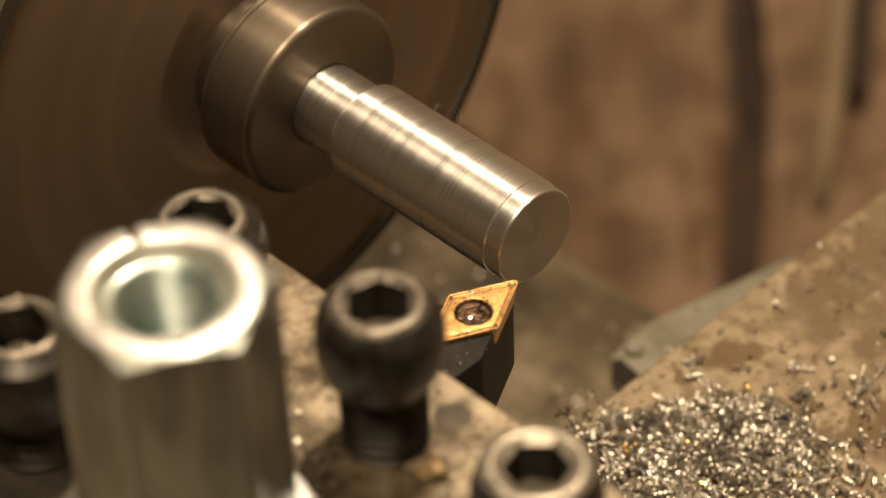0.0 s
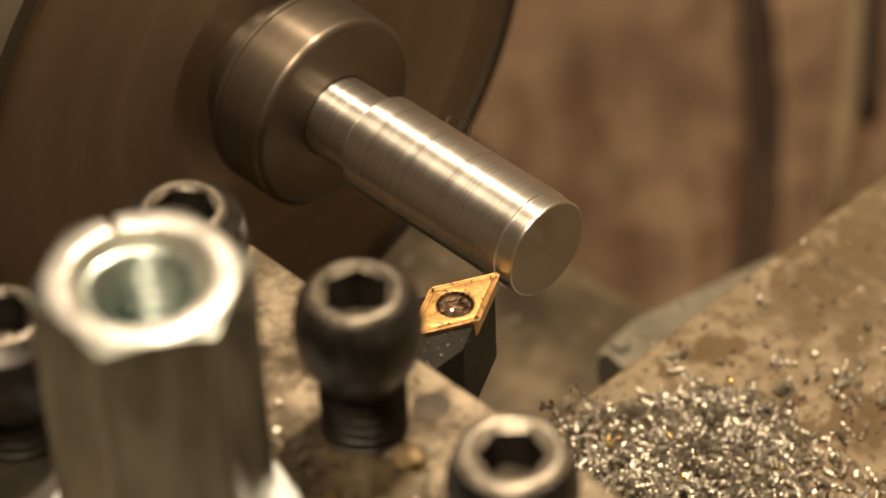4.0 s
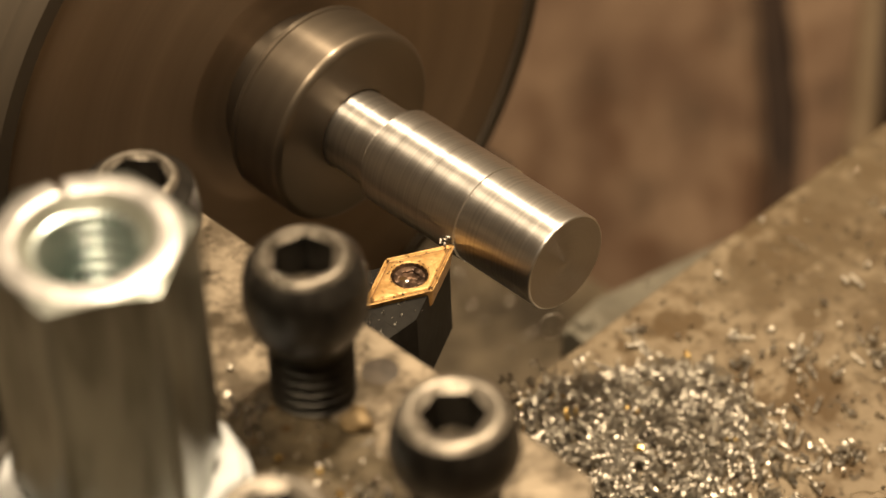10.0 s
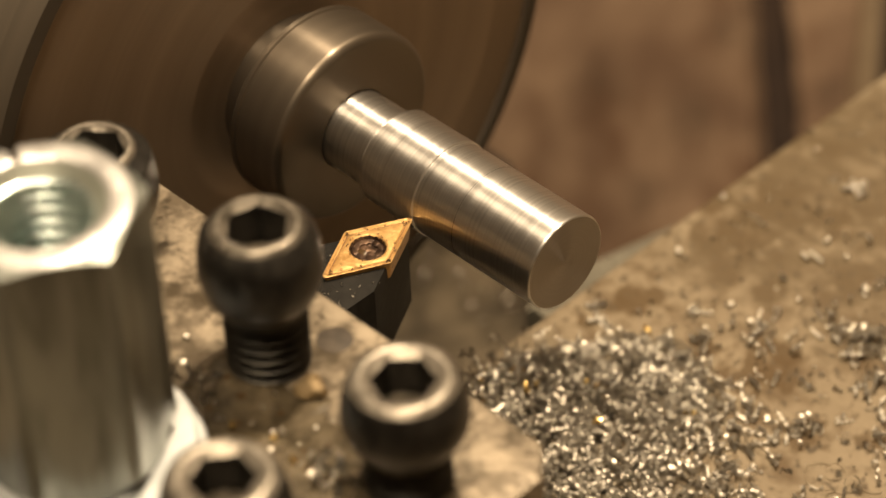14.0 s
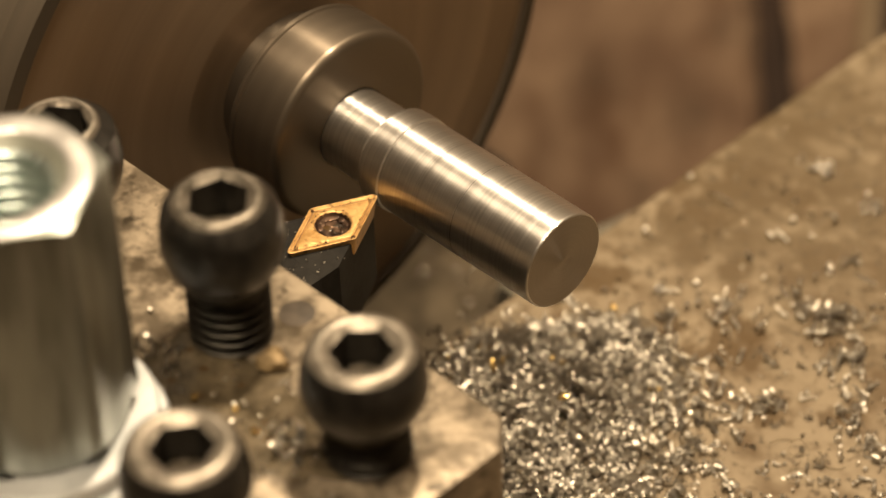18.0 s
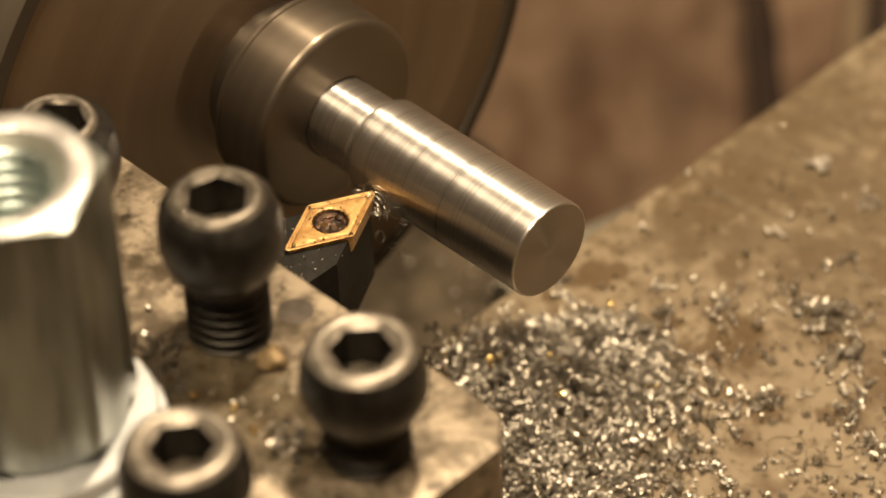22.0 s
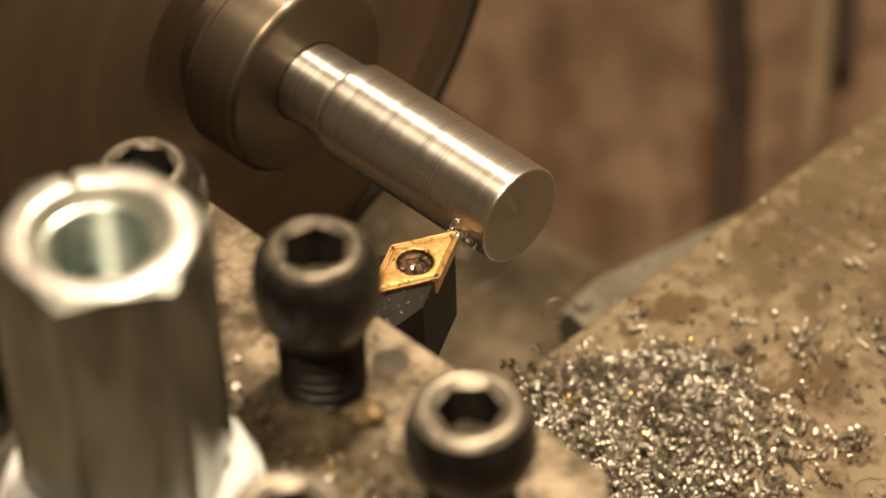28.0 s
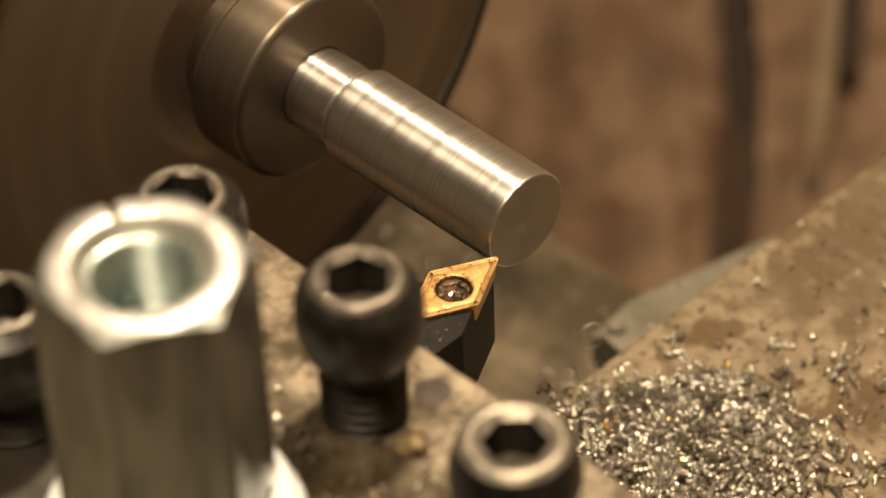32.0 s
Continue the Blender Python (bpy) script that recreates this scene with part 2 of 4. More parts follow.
add_spots(M_PANEL, [(13.3, 6.8, 5), (12.1, -3.7, 4.5), (25.5, 10, 5), (10.4, -14.7, 5), (21, -9, 6), (-17, 4.6, 8), (-21, -25, 9), (-38, 12, 9), (-28, -9.5, 6), (-9, 20, 6)],
          (0.066, 0.04, 0.023), 0.8, True)
M_DARK = material("dark_gap", (0.018, 0.009, 0.005), (0.045, 0.024, 0.013), 0.85, 0.0, 100, 20, 0.1)
M_TUBE = material("cream_tube", (0.15, 0.106, 0.062), (0.2, 0.145, 0.088), 0.6, 0.0, 200, 30, 0.1)
M_WALL = material("workshop_wall", (0.43, 0.37, 0.3), (0.52, 0.455, 0.375), 0.9, 0.0, 60, 5, 0.1)
M_FLOOR = material("workshop_floor", (0.16, 0.14, 0.12), (0.24, 0.21, 0.18), 0.8, 0.0, 60, 5, 0.1)
M_BENCH = material("bench_wood", (0.16, 0.1, 0.055), (0.26, 0.17, 0.1), 0.7, 0.0, 90, 9, 0.1)

# ---- building helpers; shapes are given in millimetres ----
MM = 0.001


def finish(name, bm, mat, parent, label, sharp):
    for v in bm.verts:
        v.co *= MM
    bmesh.ops.recalc_face_normals(bm, faces=bm.faces)
    me = bpy.data.meshes.new(name)
    bm.to_mesh(me)
    bm.free()
    me.polygons.foreach_set("use_smooth", [True] * len(me.polygons))
    me.set_sharp_from_angle(angle=radians(sharp))
    me.materials.append(mat)
    ob = new(name, me)
    ob.parent = parent
    if label:
        tagged(ob, label)
    return ob


def part(name, bm, mat, parent, label="", sharp=35):
    return finish(name, bm, mat, parent, label, sharp)


def thing(name, x, y, z, label, category, group="", kind=""):
    """An Empty at a thing's base; its parts are given relative to that place."""
    ob = new(name)
    ob.empty_display_size = 0.005
    ob.matrix_world = pose(x * MM, y * MM, z * MM)
    return tagged(ob, label, category, group, kind)


def loft(loops, cap0=True, cap1=True):
    """Closed loops of equally many points, joined one to the next."""
    bm = bmesh.new()
    rings = [[bm.verts.new(p) for p in lp] for lp in loops]
    k = len(rings[0])
    for a, b in zip(rings, rings[1:]):
        for i in range(k):
            j = (i + 1) % k
            bm.faces.new((a[i], a[j], b[j], b[i]))
    if cap0:
        bm.faces.new(rings[0])
    if cap1:
        bm.faces.new(rings[-1])
    return bm


def round_z(profile, n=48, shape=None, cap0=True, cap1=True):
    """A body turned round Z from (radius, height) pairs; shape(angle, radius, height) may alter each point's radius and height."""
    loops = []
    for r, h in profile:
        lp = []
        for i in range(n):
            a = 2 * math.pi * i / n
            rr, hh = shape(a, r, h) if shape else (r, h)
            lp.append((rr * math.cos(a), rr * math.sin(a), hh))
        loops.append(lp)
    return loft(loops, cap0, cap1)


def round_x(profile, n=96, cap0=True, cap1=True):
    """A body turned round X from (radius, x) pairs."""
    return loft([[(x, r * math.cos(2 * math.pi * i / n), r * math.sin(2 * math.pi * i / n)) for i in range(n)] for r, x in profile], cap0, cap1)


def block(x0, x1, y0, y1, z0, z1, bevel=0.5, seg=2):
    bm = bmesh.new()
    bmesh.ops.create_cube(bm, size=1)
    for v in bm.verts:
        v.co = Vector(((x0 + x1) / 2 + v.co.x * (x1 - x0), (y0 + y1) / 2 + v.co.y * (y1 - y0), (z0 + z1) / 2 + v.co.z * (z1 - z0)))
    if bevel:
        bmesh.ops.bevel(bm, geom=bm.edges[:], offset=bevel, segments=seg, affect="EDGES", profile=0.6)
    return bm


def prism(outline, z0, z1, bevel=0.0):
    bm = loft([[(x, y, z0) for x, y in outline], [(x, y, z1) for x, y in outline]])
    if bevel:
        bmesh.ops.bevel(bm, geom=bm.edges[:], offset=bevel, segments=2, affect="EDGES", profile=0.6)
    return bm


def hexagon(apothem, turn=0.0):
    def r(a):
        b = (a - turn + math.pi / 6) % (math.pi / 3) - math.pi / 6
        return apothem / math.cos(b)
    return r


# ---- the room round the machine ----
def setting(name, bm, mat, label):
    ob = part(name, bm, mat, None)
    return tagged(ob, label, name.split("_")[0], "", "structure")


setting("floor", block(-1800, 1800, -1800, 1000, -1080, -1000, 0), M_FLOOR, "grey concrete workshop floor under the bench")
setting("ceiling", block(-1800, 1800, -1800, 1000, 1600, 1660, 0), M_WALL, "plain pale ceiling of the workshop")
setting("wall_north", block(-1800, 1800, 900, 1000, -1000, 1600, 0), M_WALL, "plain pale workshop wall behind the lathe")
setting("wall_south", block(-1800, 1800, -1800, -1700, -1000, 1600, 0), M_WALL, "plain pale workshop wall facing the lathe")
setting("wall_east", block(1700, 1800, -1700, 900, -1000, 1600, 0), M_WALL, "plain pale workshop wall at the tailstock end")
setting("wall_west", block(-1800, -1700, -1700, 900, -1000, 1600, 0), M_WALL, "plain pale workshop wall at the headstock end")

# ---- lathe: bed, splash panel, headstock ----
bench = thing("workbench", 0, 40, -1000, "brown wooden workbench standing on the concrete floor", "workbench")
part("bench_top", block(-900, 900, -420, 420, 680, 720, 4), M_BENCH, bench)
for sx in (-820, 820):
    for sy in (-350, 350):
        part("leg", block(sx - 40, sx + 40, sy - 40, sy + 40, 0, 679, 4), M_BENCH, bench)

lathe = thing("lathe_bed", 0, 0, -280, "grey cast iron lathe bed bolted on the bench", "lathe bed")
part("chip_tray", block(-420, 560, -150, 205, 0, 14, 3), M_CASTING, lathe)
part("way", block(-170, 520, -62, -22, 14, 204, 3), M_BED, lathe, "front way of the bed")
part("way", block(-170, 520, 22, 62, 14, 204, 3), M_BED, lathe, "rear way of the bed")
part("headstock", block(-330, -62, -50, 50, 14, 400, 8), M_CASTING, lathe, "grey headstock casting behind the chuck")

part("gap_bridge", block(-61, -52, -62, 70, 100, 206, 2), M_BLACK, lathe, "dark gap piece under the chuck")
LEANING = pose(-0.0808, 0.1623, -0.1414, -35.0) @ pose(0, 0, 0, 0, -28.3, 0)  # sheets propped askew behind the bed
splash = thing("splash_panel", 0, 0, 0, "rusty brown sheet panel propped behind the lathe bed", "panel")
splash.matrix_world = LEANING


def torn(z, side):
    """The wavering edge of a sheet along the open seam."""
    return 1.8 * math.cos((z + 3) / 15) - 0.6 + side * (4.8 + 0.7 * noise.noise(Vector((0.11 * z, 5.0 * side, 0.3)))) + 0.5 * noise.noise(Vector((0.4 * z, 9.0 * side, 1.3)))


def sheet(x_far, side):
    zs = [-90 + 2.5 * k for k in range(141)]
    edge = [(torn(z, side), z) for z in zs] + [(x_far, 260), (x_far, -90)]
    return loft([[(x, y, z) for x, z in edge] for y in (0, 4)])


part("sheet", sheet(-170, -1), M_PANEL, splash)
part("sheet", sheet(150, 1), M_PANEL, splash)
part("seam", block(-11, 11, 5, 9, -90, 260, 1), M_DARK, splash, "dark open seam between two sheets")
tube = thing("coolant_tube", 0, 0, 0, "cream plastic tube lying on the brown panel", "tube")
tube.matrix_world = LEANING @ pose(0.0200, -0.0026, 0, 0, 7.5, 0)
part("hose", round_z([(0.4, -17), (1.4, -15), (2.2, -8), (2.6, 0), (2.6, 240)], 24), M_TUBE, tube)
part("sleeve", round_z([(2.65, 30), (3.3, 31), (3.3, 48), (2.65, 49)], 24), M_TUBE, tube)
cable = thing("dark_cable", 0, 0, 0, "dark cable lying beside the cream tube", "cable")
cable.matrix_world = LEANING @ pose(0.0252, -0.0025, 0, 0, 3, 0)
part("sheath", round_z([(0.8, 1), (2.0, 3), (2.2, 6), (2.2, 240)], 20), M_DARK, cable)

# ---- chuck, turning with the bar ----
chuck = thing("lathe_chuck", 0, 0, 0, "round steel lathe chuck spinning with brown worn face", "chuck")
part("rim_ring", round_x([(42.5, -24.0), (42.9, -23.8), (42.9, -20.0), (41.4, -18.0), (39.6, -17.9), (39.4, -18.6)], 160, False, False), M_CHUCK_SIDE, chuck, "bare edge of the chuck, darkened for shade")
part("chuck_body", round_x([(10, -60), (42.6, -60), (42.6, -23.8), (39.5, -23.8), (39.5, -18.4), (35.0, -18.2), (34.0, -18.11), (33.4, -18.11), (32.6, -18.19), (15.2, -18.12), (14.6, -18.0), (13.9, -18.0), (13.4, -18.1), (9, -18.1)], 160), M_CHUCK, chuck)
part("jaw_ring", round_x([(9.0, -18.3), (9.0, -14.9), (11.2, -14.7), (11.5, -14.4), (11.5, -13.9), (11.32, -13.75), (11.32, -13.45), (11.5, -13.3), (11.5, -7.9), (11.44, -7.6), (11.25, -7.3), (10.95, -7.05), (10.6, -6.9), (6.0, -6.8), (4.85, -6.85), (4.76, -7.0), (4.74, -9.5)], 120, False, False), M_COLLAR, chuck, "grey steel jaws blurred into a stepped ring")

# ---- workpiece ----
R_CUT, R_RAW, X_END, X_NECK, AXIS_Z = 5.56, 5.71, 25.3, 0.2, 0.4
workpiece = thing("workpiece", 0, 0, 0, "bright turned steel bar held in the chuck", "steel bar")
part("shaft", round_x([(4.7, -17), (4.72, -0.9), (4.66, -0.85), (4.66, -0.5), (4.74, -0.45), (4.8, -0.4), (R_CUT - 0.1, 0.25), (R_CUT - 0.02, 0.42), (R_CUT, 0.6), (R_CUT, 1.0), (R_CUT, X_END - 0.32), (R_CUT, X_END - 0.25), (R_CUT - 0.08, X_END - 0.07), (R_CUT - 0.2, X_END)], 128, True, False), M_TURNED, workpiece)
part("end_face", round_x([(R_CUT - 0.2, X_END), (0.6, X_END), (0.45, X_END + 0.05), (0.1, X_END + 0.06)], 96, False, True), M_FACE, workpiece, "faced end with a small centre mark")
N_RING = 14
RING_L = (X_END - 2.1 - X_NECK) / N_RING
rings = []
for i in range(N_RING):
    r, x0 = R_RAW - 0.004 * (N_RING - 1 - i), X_NECK + i * RING_L
    rings.append(part("uncut_ring", round_x([(4.7 if i == 0 else R_CUT - 0.05, x0 - 0.3), (r - (0.4 if i == 0 else 0), x0 - 0.25), (r, x0 - 0.1), (r, x0 - 0.04), (r, x0 + RING_L - 0.16), (r, x0 + RING_L - 0.1), (R_CUT - 0.01, x0 + RING_L)], 96, False, False), M_TURNED, workpiece))

# ---- carriage: cross slide, tool post, tool ----
carried = []
ZS = -33.5
slide = thing("cross_slide", 0, 0, ZS, "oily brown cross slide strewn with steel chips", "cross slide")
part("table", block(-4.5, 95, -120, 150, -16, 0, 1.2, 3), M_SLIDE, slide)
part("saddle", prism([(-9, -118), (-9, 33), (-22.5, 33), (-23.5, 41), (-18, 65), (-6, 69), (-6, 145), (100, 145), (100, -118)], -25.5, -20, 1.0), M_SADDLE, slide, "grey casting under the slide")
part("gib_strip", block(-8, -4.6, -110, 140, -19.9, -13, 1.0), M_CASTING, slide)
gib = part("gib_screw", round_z([(1.3, -19.9), (1.3, -19.3), (1.0, -19.0), (0.3, -18.95)], 24), M_SADDLE, slide)
gib.location = (-21 * MM, 36 * MM, 0)
carried.append(slide)

post = thing("tool_post", 14.5, -61.5, ZS, "square steel tool post with speckled oily top", "tool post")


def chamfered(h, c):
    return [(-h, -h + c), (-h + c, -h), (h - c, -h), (h, -h + c), (h, h - c), (h - c, h), (-h + c, h), (-h, h - c)]


part("top_plate", prism([(px, py + (0.6 if py > 0 else 0)) for px, py in chamfered(31.4, 3.2)], 34.5, 46.5, 0.5), M_POST, post)
part("core", block(-8, 23, -23, 23, 20.5, 34.5, 0.5), M_BLACK, post, "dark oxidised core")
part("base_plate", prism(chamfered(31, 3.2), 0.1, 20.5, 0.5), M_BLACK, post, "dark oxidised base plate")


def clamp_screw(x, y, top, turn, socket=2.6, flat=4.95, squat=1.0):
    """A socket head screw with a barrel shaped head, standing in the top plate."""
    sock, w = hexagon(socket, radians(turn)), flat - socket

    def shape(a, r, h):
        return (sock(a), h) if r < 0 else (r, h)
    head = part("clamp_screw", round_z([(4.1, -9.15), (4.6, -8.85), (5.15, -8.1), (5.55, -7.0), (5.78, -5.7), (5.82, -4.6), (5.7, -2.9), (5.38, -1.45), (flat, -0.55)], 96, lambda a, r, h: (r, h if h > -2.9 else -2.9 + squat * (h + 2.9)), True, False), M_BLACK, post, "black oxide socket head screw with worn rim")
    head.scale = (1.02, 1.02, 1.0)
    head.location = ((x - 14.5) * MM, (y + 61.5) * MM, (top - ZS) * MM)
    part("rim", round_z([(flat, -0.55), (flat - 0.15 * w, -0.22), (flat - 0.3 * w, -0.03), (flat - 0.42 * w, 0.0), (flat - 0.55 * w, -0.03), (flat - 0.62 * w, -0.15), (-1, -0.55)], 96, shape, False, False), M_RIM_DULL if 0 < x < 20 else M_RIM, head, "bare worn rim")
    part("socket", round_z([(-1, -0.5), (-1, -5.5), (0.4, -6.2)], 96, shape, False, True), M_BLACK, head)
    part("socket_dirt", round_z([(2.55, -4.5), (2.2, -4.4), (1.2, -4.55), (0.2, -4.45)], 30, lambda a, r, h: (r, h + 0.15 * math.sin(3 * a + x) * r / 2.5)), M_SOCKET_DIRT, head, "oily dirt packed in the socket")
    neck = -2.9 - 6.1 * squat
    z, prof = neck - 1.6, [(4.1, neck), (4.1, neck - 1.0), (3.6, neck - 1.3)]
    bottom = -(top - 13.0) - 1.0
    while z > bottom:
        prof += [(4.02, z), (4.02, z - 0.12), (3.1, z - 0.62), (3.1, z - 0.75)]
        z -= 1.25
    part("thread", round_z(prof, 32), M_THREADED, head)
    return head


screws, rng_oil = [], random.Random(31)
for x, y, top, turn in ((15.8, -39.2, 30.2, 45.0), (37.3, -41.4, 26.4, 15.0), (35.2, -60.9, 27.0, 22.5), (-6.0, -41.0, 28.0, 7.5), (-7.0, -62.0, 28.0, 30.0)):
    screws.append(clamp_screw(x, y, top, turn, *((2.75, 4.05) if x < 0 else (2.6, 4.5) if x < 20 else (2.6, 4.95, 0.74))))
carried.append(post)

nut = thing("coupling_nut", 14.5, -61.5, 13.0, "tall zinc plated hexagon coupling nut on the tool post", "nut")
part("washer", round_z([(5.2, 0.06), (11.7, 0.06), (12.0, 0.35), (12.0, 1.75), (11.7, 2.05), (5.2, 2.05)], 64, None, False, False), M_WASHER, nut, "bright flat washer")
part("washer", round_z([(5.2, 2.07), (10.9, 2.07), (11.2, 2.35), (11.2, 3.75), (10.9, 4.05), (5.2, 4.05)], 64, None, False, False), M_WASHER, nut, "smaller bright washer under the nut")
NUT_TOP = 33.0
HEX = hexagon(8.35, radians(29))


def nut_shape(a, r, h):
    """Hexagon with a conical chamfer at its end and a nick in the rim."""
    if r > 7.4:
        rr = min(r, HEX(a), 9.5)
        hh = min(h, NUT_TOP - 0.14 - (rr - 8.0) * 0.4) if rr > 8.0 else min(h, NUT_TOP - (rr - 7.4) * 0.23)
    else:
        rr, hh = r, h
    d = abs((a - radians(158) + math.pi) % (2 * math.pi) - math.pi)
    return rr, hh - (1.4 if d < radians(2.6) and hh > NUT_TOP - 1.3 and r > 6.05 else 0.0)


prof = [(7.5, 4.1), (8.4, 4.4), (12, 5.9), (12, NUT_TOP - 2.0), (12, NUT_TOP), (8.5, NUT_TOP), (8.15, NUT_TOP)]
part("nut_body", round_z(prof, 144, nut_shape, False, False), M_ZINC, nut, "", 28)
prof = [(8.15, NUT_TOP), (8.05, NUT_TOP), (7.6, NUT_TOP), (7.35, NUT_TOP), (6.7, NUT_TOP), (6.4, NUT_TOP), (6.1, NUT_TOP - 0.05), (5.9, NUT_TOP - 0.2)]
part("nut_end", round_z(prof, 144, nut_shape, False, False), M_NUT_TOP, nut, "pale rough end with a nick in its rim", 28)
part("bore_chamfer", round_z([(5.9, NUT_TOP - 0.2), (5.5, NUT_TOP - 0.7), (4.9, NUT_TOP - 1.3)], 72, None, False, False), M_BORE, nut, "pale greenish chamfer of the bore")
prof, z = [(4.9, NUT_TOP - 1.3)], NUT_TOP - 1.4
while z > 6:
    prof += [(4.95, z), (4.65, z - 0.1), (4.35, z - 0.25), (4.3, z - 0.45), (4.4, z - 0.75), (4.95, z - 1.35)]
    z -= 1.5
part("inner_thread", round_z(prof, 60, None, False, True), M_THREAD, nut, "bright inner thread with a bluish tint", 70)
carried.append(nut)

holder = thing("tool_holder", 0, 0, 0, "dark steel turning tool holder clamped in the tool post", "tool holder")
TIP_Y = -5.78
layers = ((-15.2, 2.8), (-11.6, 0.0), (-0.9, 0.0), (-0.6, 0.15))
wedge = [(0.0, TIP_Y - 0.6), (5.0, TIP_Y - 10.2), (5.0, -18.5), (-5.0, -18.5), (-5.0, TIP_Y - 10.2)]
part("head", loft([[(x, (y - d) if y > -18 else y, z) for x, y in wedge] for z, d in layers]), M_HOLDER, holder, "pointed head that carries the insert", 25)
part("shank", block(-5.0, 5.0, -75, -18.5, -13.0, -0.6, 0.03), M_HOLDER, holder, "square dark shank", 25)
carried.append(holder)


def rhombus(scale, z, off=0.0):
    """The 55 degree outline of the insert with rounded corners, its sharp tip towards +Y."""
    side, half, nose = 7.752, radians(27.5), 0.4
    a, b = side * math.cos(half), side * math.sin(half)
    cs = ((0, a, 62.5), (-b, 0, 27.5), (0, -a, 62.5), (b, 0, 27.5))
    pts = []
    for (cx, cy, spread), mid in zip(cs, (90, 180, 270, 360)):
        back = nose / math.cos(radians(spread))
        d = Vector((math.cos(radians(mid)), math.sin(radians(mid))))
        c = Vector((cx, cy)) - d * back
        for k in (-1, -0.5, 0, 0.5, 1):
            t = radians(mid + k * spread)
            pts.append((c + Vector((math.cos(t), math.sin(t))) * nose) * scale)
    return [(p.x, p.y, z) for p in pts]


CY = TIP_Y - (7.752 * math.cos(radians(27.5)) - 0.47)
insert = thing("carbide_insert", 0, CY, 0, "gold coated diamond shaped carbide cutting insert", "cutting insert")
def hole_loop(r, z):
    return [(r * math.cos(radians(m + k * 40)), r * math.sin(radians(m + k * 40)), z) for m in (90, 180, 270, 360) for k in (-1, -0.5, 0, 0.5, 1)]


part("plate", loft([rhombus(0.90, -2.4), rhombus(0.985, -0.15), rhombus(1.0, -0.03), rhombus(0.985, 0.0), rhombus(0.955, -0.01), rhombus(0.90, -0.17),
                    rhombus(0.84, -0.19), rhombus(0.80, -0.06), rhombus(0.77, -0.04), hole_loop(2.15, -0.03), hole_loop(2.0, -0.12), hole_loop(1.5, -1.3)], True, True), M_GOLD, insert, "", 22)
carried.append(insert)
part("chip_groove", loft([rhombus(0.872, -0.165), rhombus(0.858, -0.16), rhombus(0.838, -0.17)], False, False), M_GROOVE, insert, "dirty brown chip groove")
part("countersink", round_z([(2.02, -0.11), (1.96, -0.16), (1.62, -0.9)], 40, None, False, False), M_SCREW, insert, "dirty countersink round the screw")
torx = lambda a, r, h: (r * (1.0 + (0.12 * math.cos(6 * a) if r < 1.2 else 0)), h)
part("insert_screw", round_z([(1.72, -0.75), (1.76, -0.5), (1.6, -0.36), (1.1, -0.34), (1.0, -0.38), (0.94, -0.55), (0.3, -0.58)], 48, torx, False, True), M_SCREW, insert, "dark brown screw in the middle of the insert")

# tilt halfway between lamp and camera, shaped for a glint off each bead
GLINT = Vector((0.187, -0.18, 0.966)).to_track_quat("Z", "Y").to_matrix().to_4x4()


def bead(parent, x, y, z, r, flat=0.05):
    """A flat bead of oil, tilted so that it mirrors the lamp to the camera."""
    ob = part("oil_bead", round_z([(r, -0.3 * r), (r, 0.0), (0.85 * r, 0.28 * flat * r), (0.6 * r, 0.64 * flat * r), (0.3 * r, 0.91 * flat * r), (0.05 * r, flat * r)], 20), M_DROP, parent, "glossy bead of oil", 60)
    ob.matrix_local = Matrix.Translation((x * MM, y * MM, z * MM)) @ GLINT


for x, y, z, r in ((-0.2, -0.75, -0.48, 0.5), (1.6, 2.4, -0.03, 0.1), (1.6, -2.5, -0.03, 0.13), (-2.1, 1.9, -0.03, 0.09)):
    bead(insert, x, y, z, r)

def crumb(parent, x, y, z, r):
    """A pale grain of steel that stands in for a glint on the oily rim."""
    ob = part("glint_crumb", round_z([(0.4 * r, -0.9 * r), (0.95 * r, -0.3 * r), (0.9 * r, 0.4 * r), (0.35 * r, 0.9 * r)], 10), M_GLINT, parent, "pale steel grain standing in for a glint", 70)
    ob.location = (x * MM, y * MM, z * MM)


for screw in screws:
    for k in range(7):
        a, r = radians(rng_oil.uniform(-100, 20)), rng_oil.choice((3.5, 3.7, 4.0, 4.2))
        crumb(screw, r * math.cos(a), r * math.sin(a), -0.7 if r < 3 else 0.0, rng_oil.uniform(0.12, 0.24))

# ---- chips ----
rng = random.Random(7)


def ribbon(bm, at, size, turns, pitch, width, rot, n=9):
    """A curl of swarf: a thin strip wound round an axis."""
    m = rot
    prev = None
    for i in range(n):
        a = 2 * math.pi * turns * i / (n - 1)
        r = size * (1 - 0.25 * i / (n - 1))
        base = Vector((r * math.cos(a), r * math.sin(a), pitch * i / (n - 1)))
        p, q = m @ base + at, m @ (base + Vector((0.15 * width * math.cos(a), 0.15 * width * math.sin(a), width))) + at
        cur = (bm.verts.new(p), bm.verts.new(q))
        if prev:
            bm.faces.new((prev[0], prev[1], cur[1], cur[0]))
        prev = cur


def turn():
    return Euler((rng.uniform(0, 6.28), rng.uniform(0, 6.28), rng.uniform(0, 6.28))).to_matrix()


HEAP = [(-3.2, -30), (-3.2, 6), (-1, 13), (3, 19), (6, 23.3), (9.5, 24.8), (15, 25), (20, 24.3), (23.4, 22), (25, 17), (30, 13.5), (34, 9), (37, 0), (36, -14), (31, -29.5)]


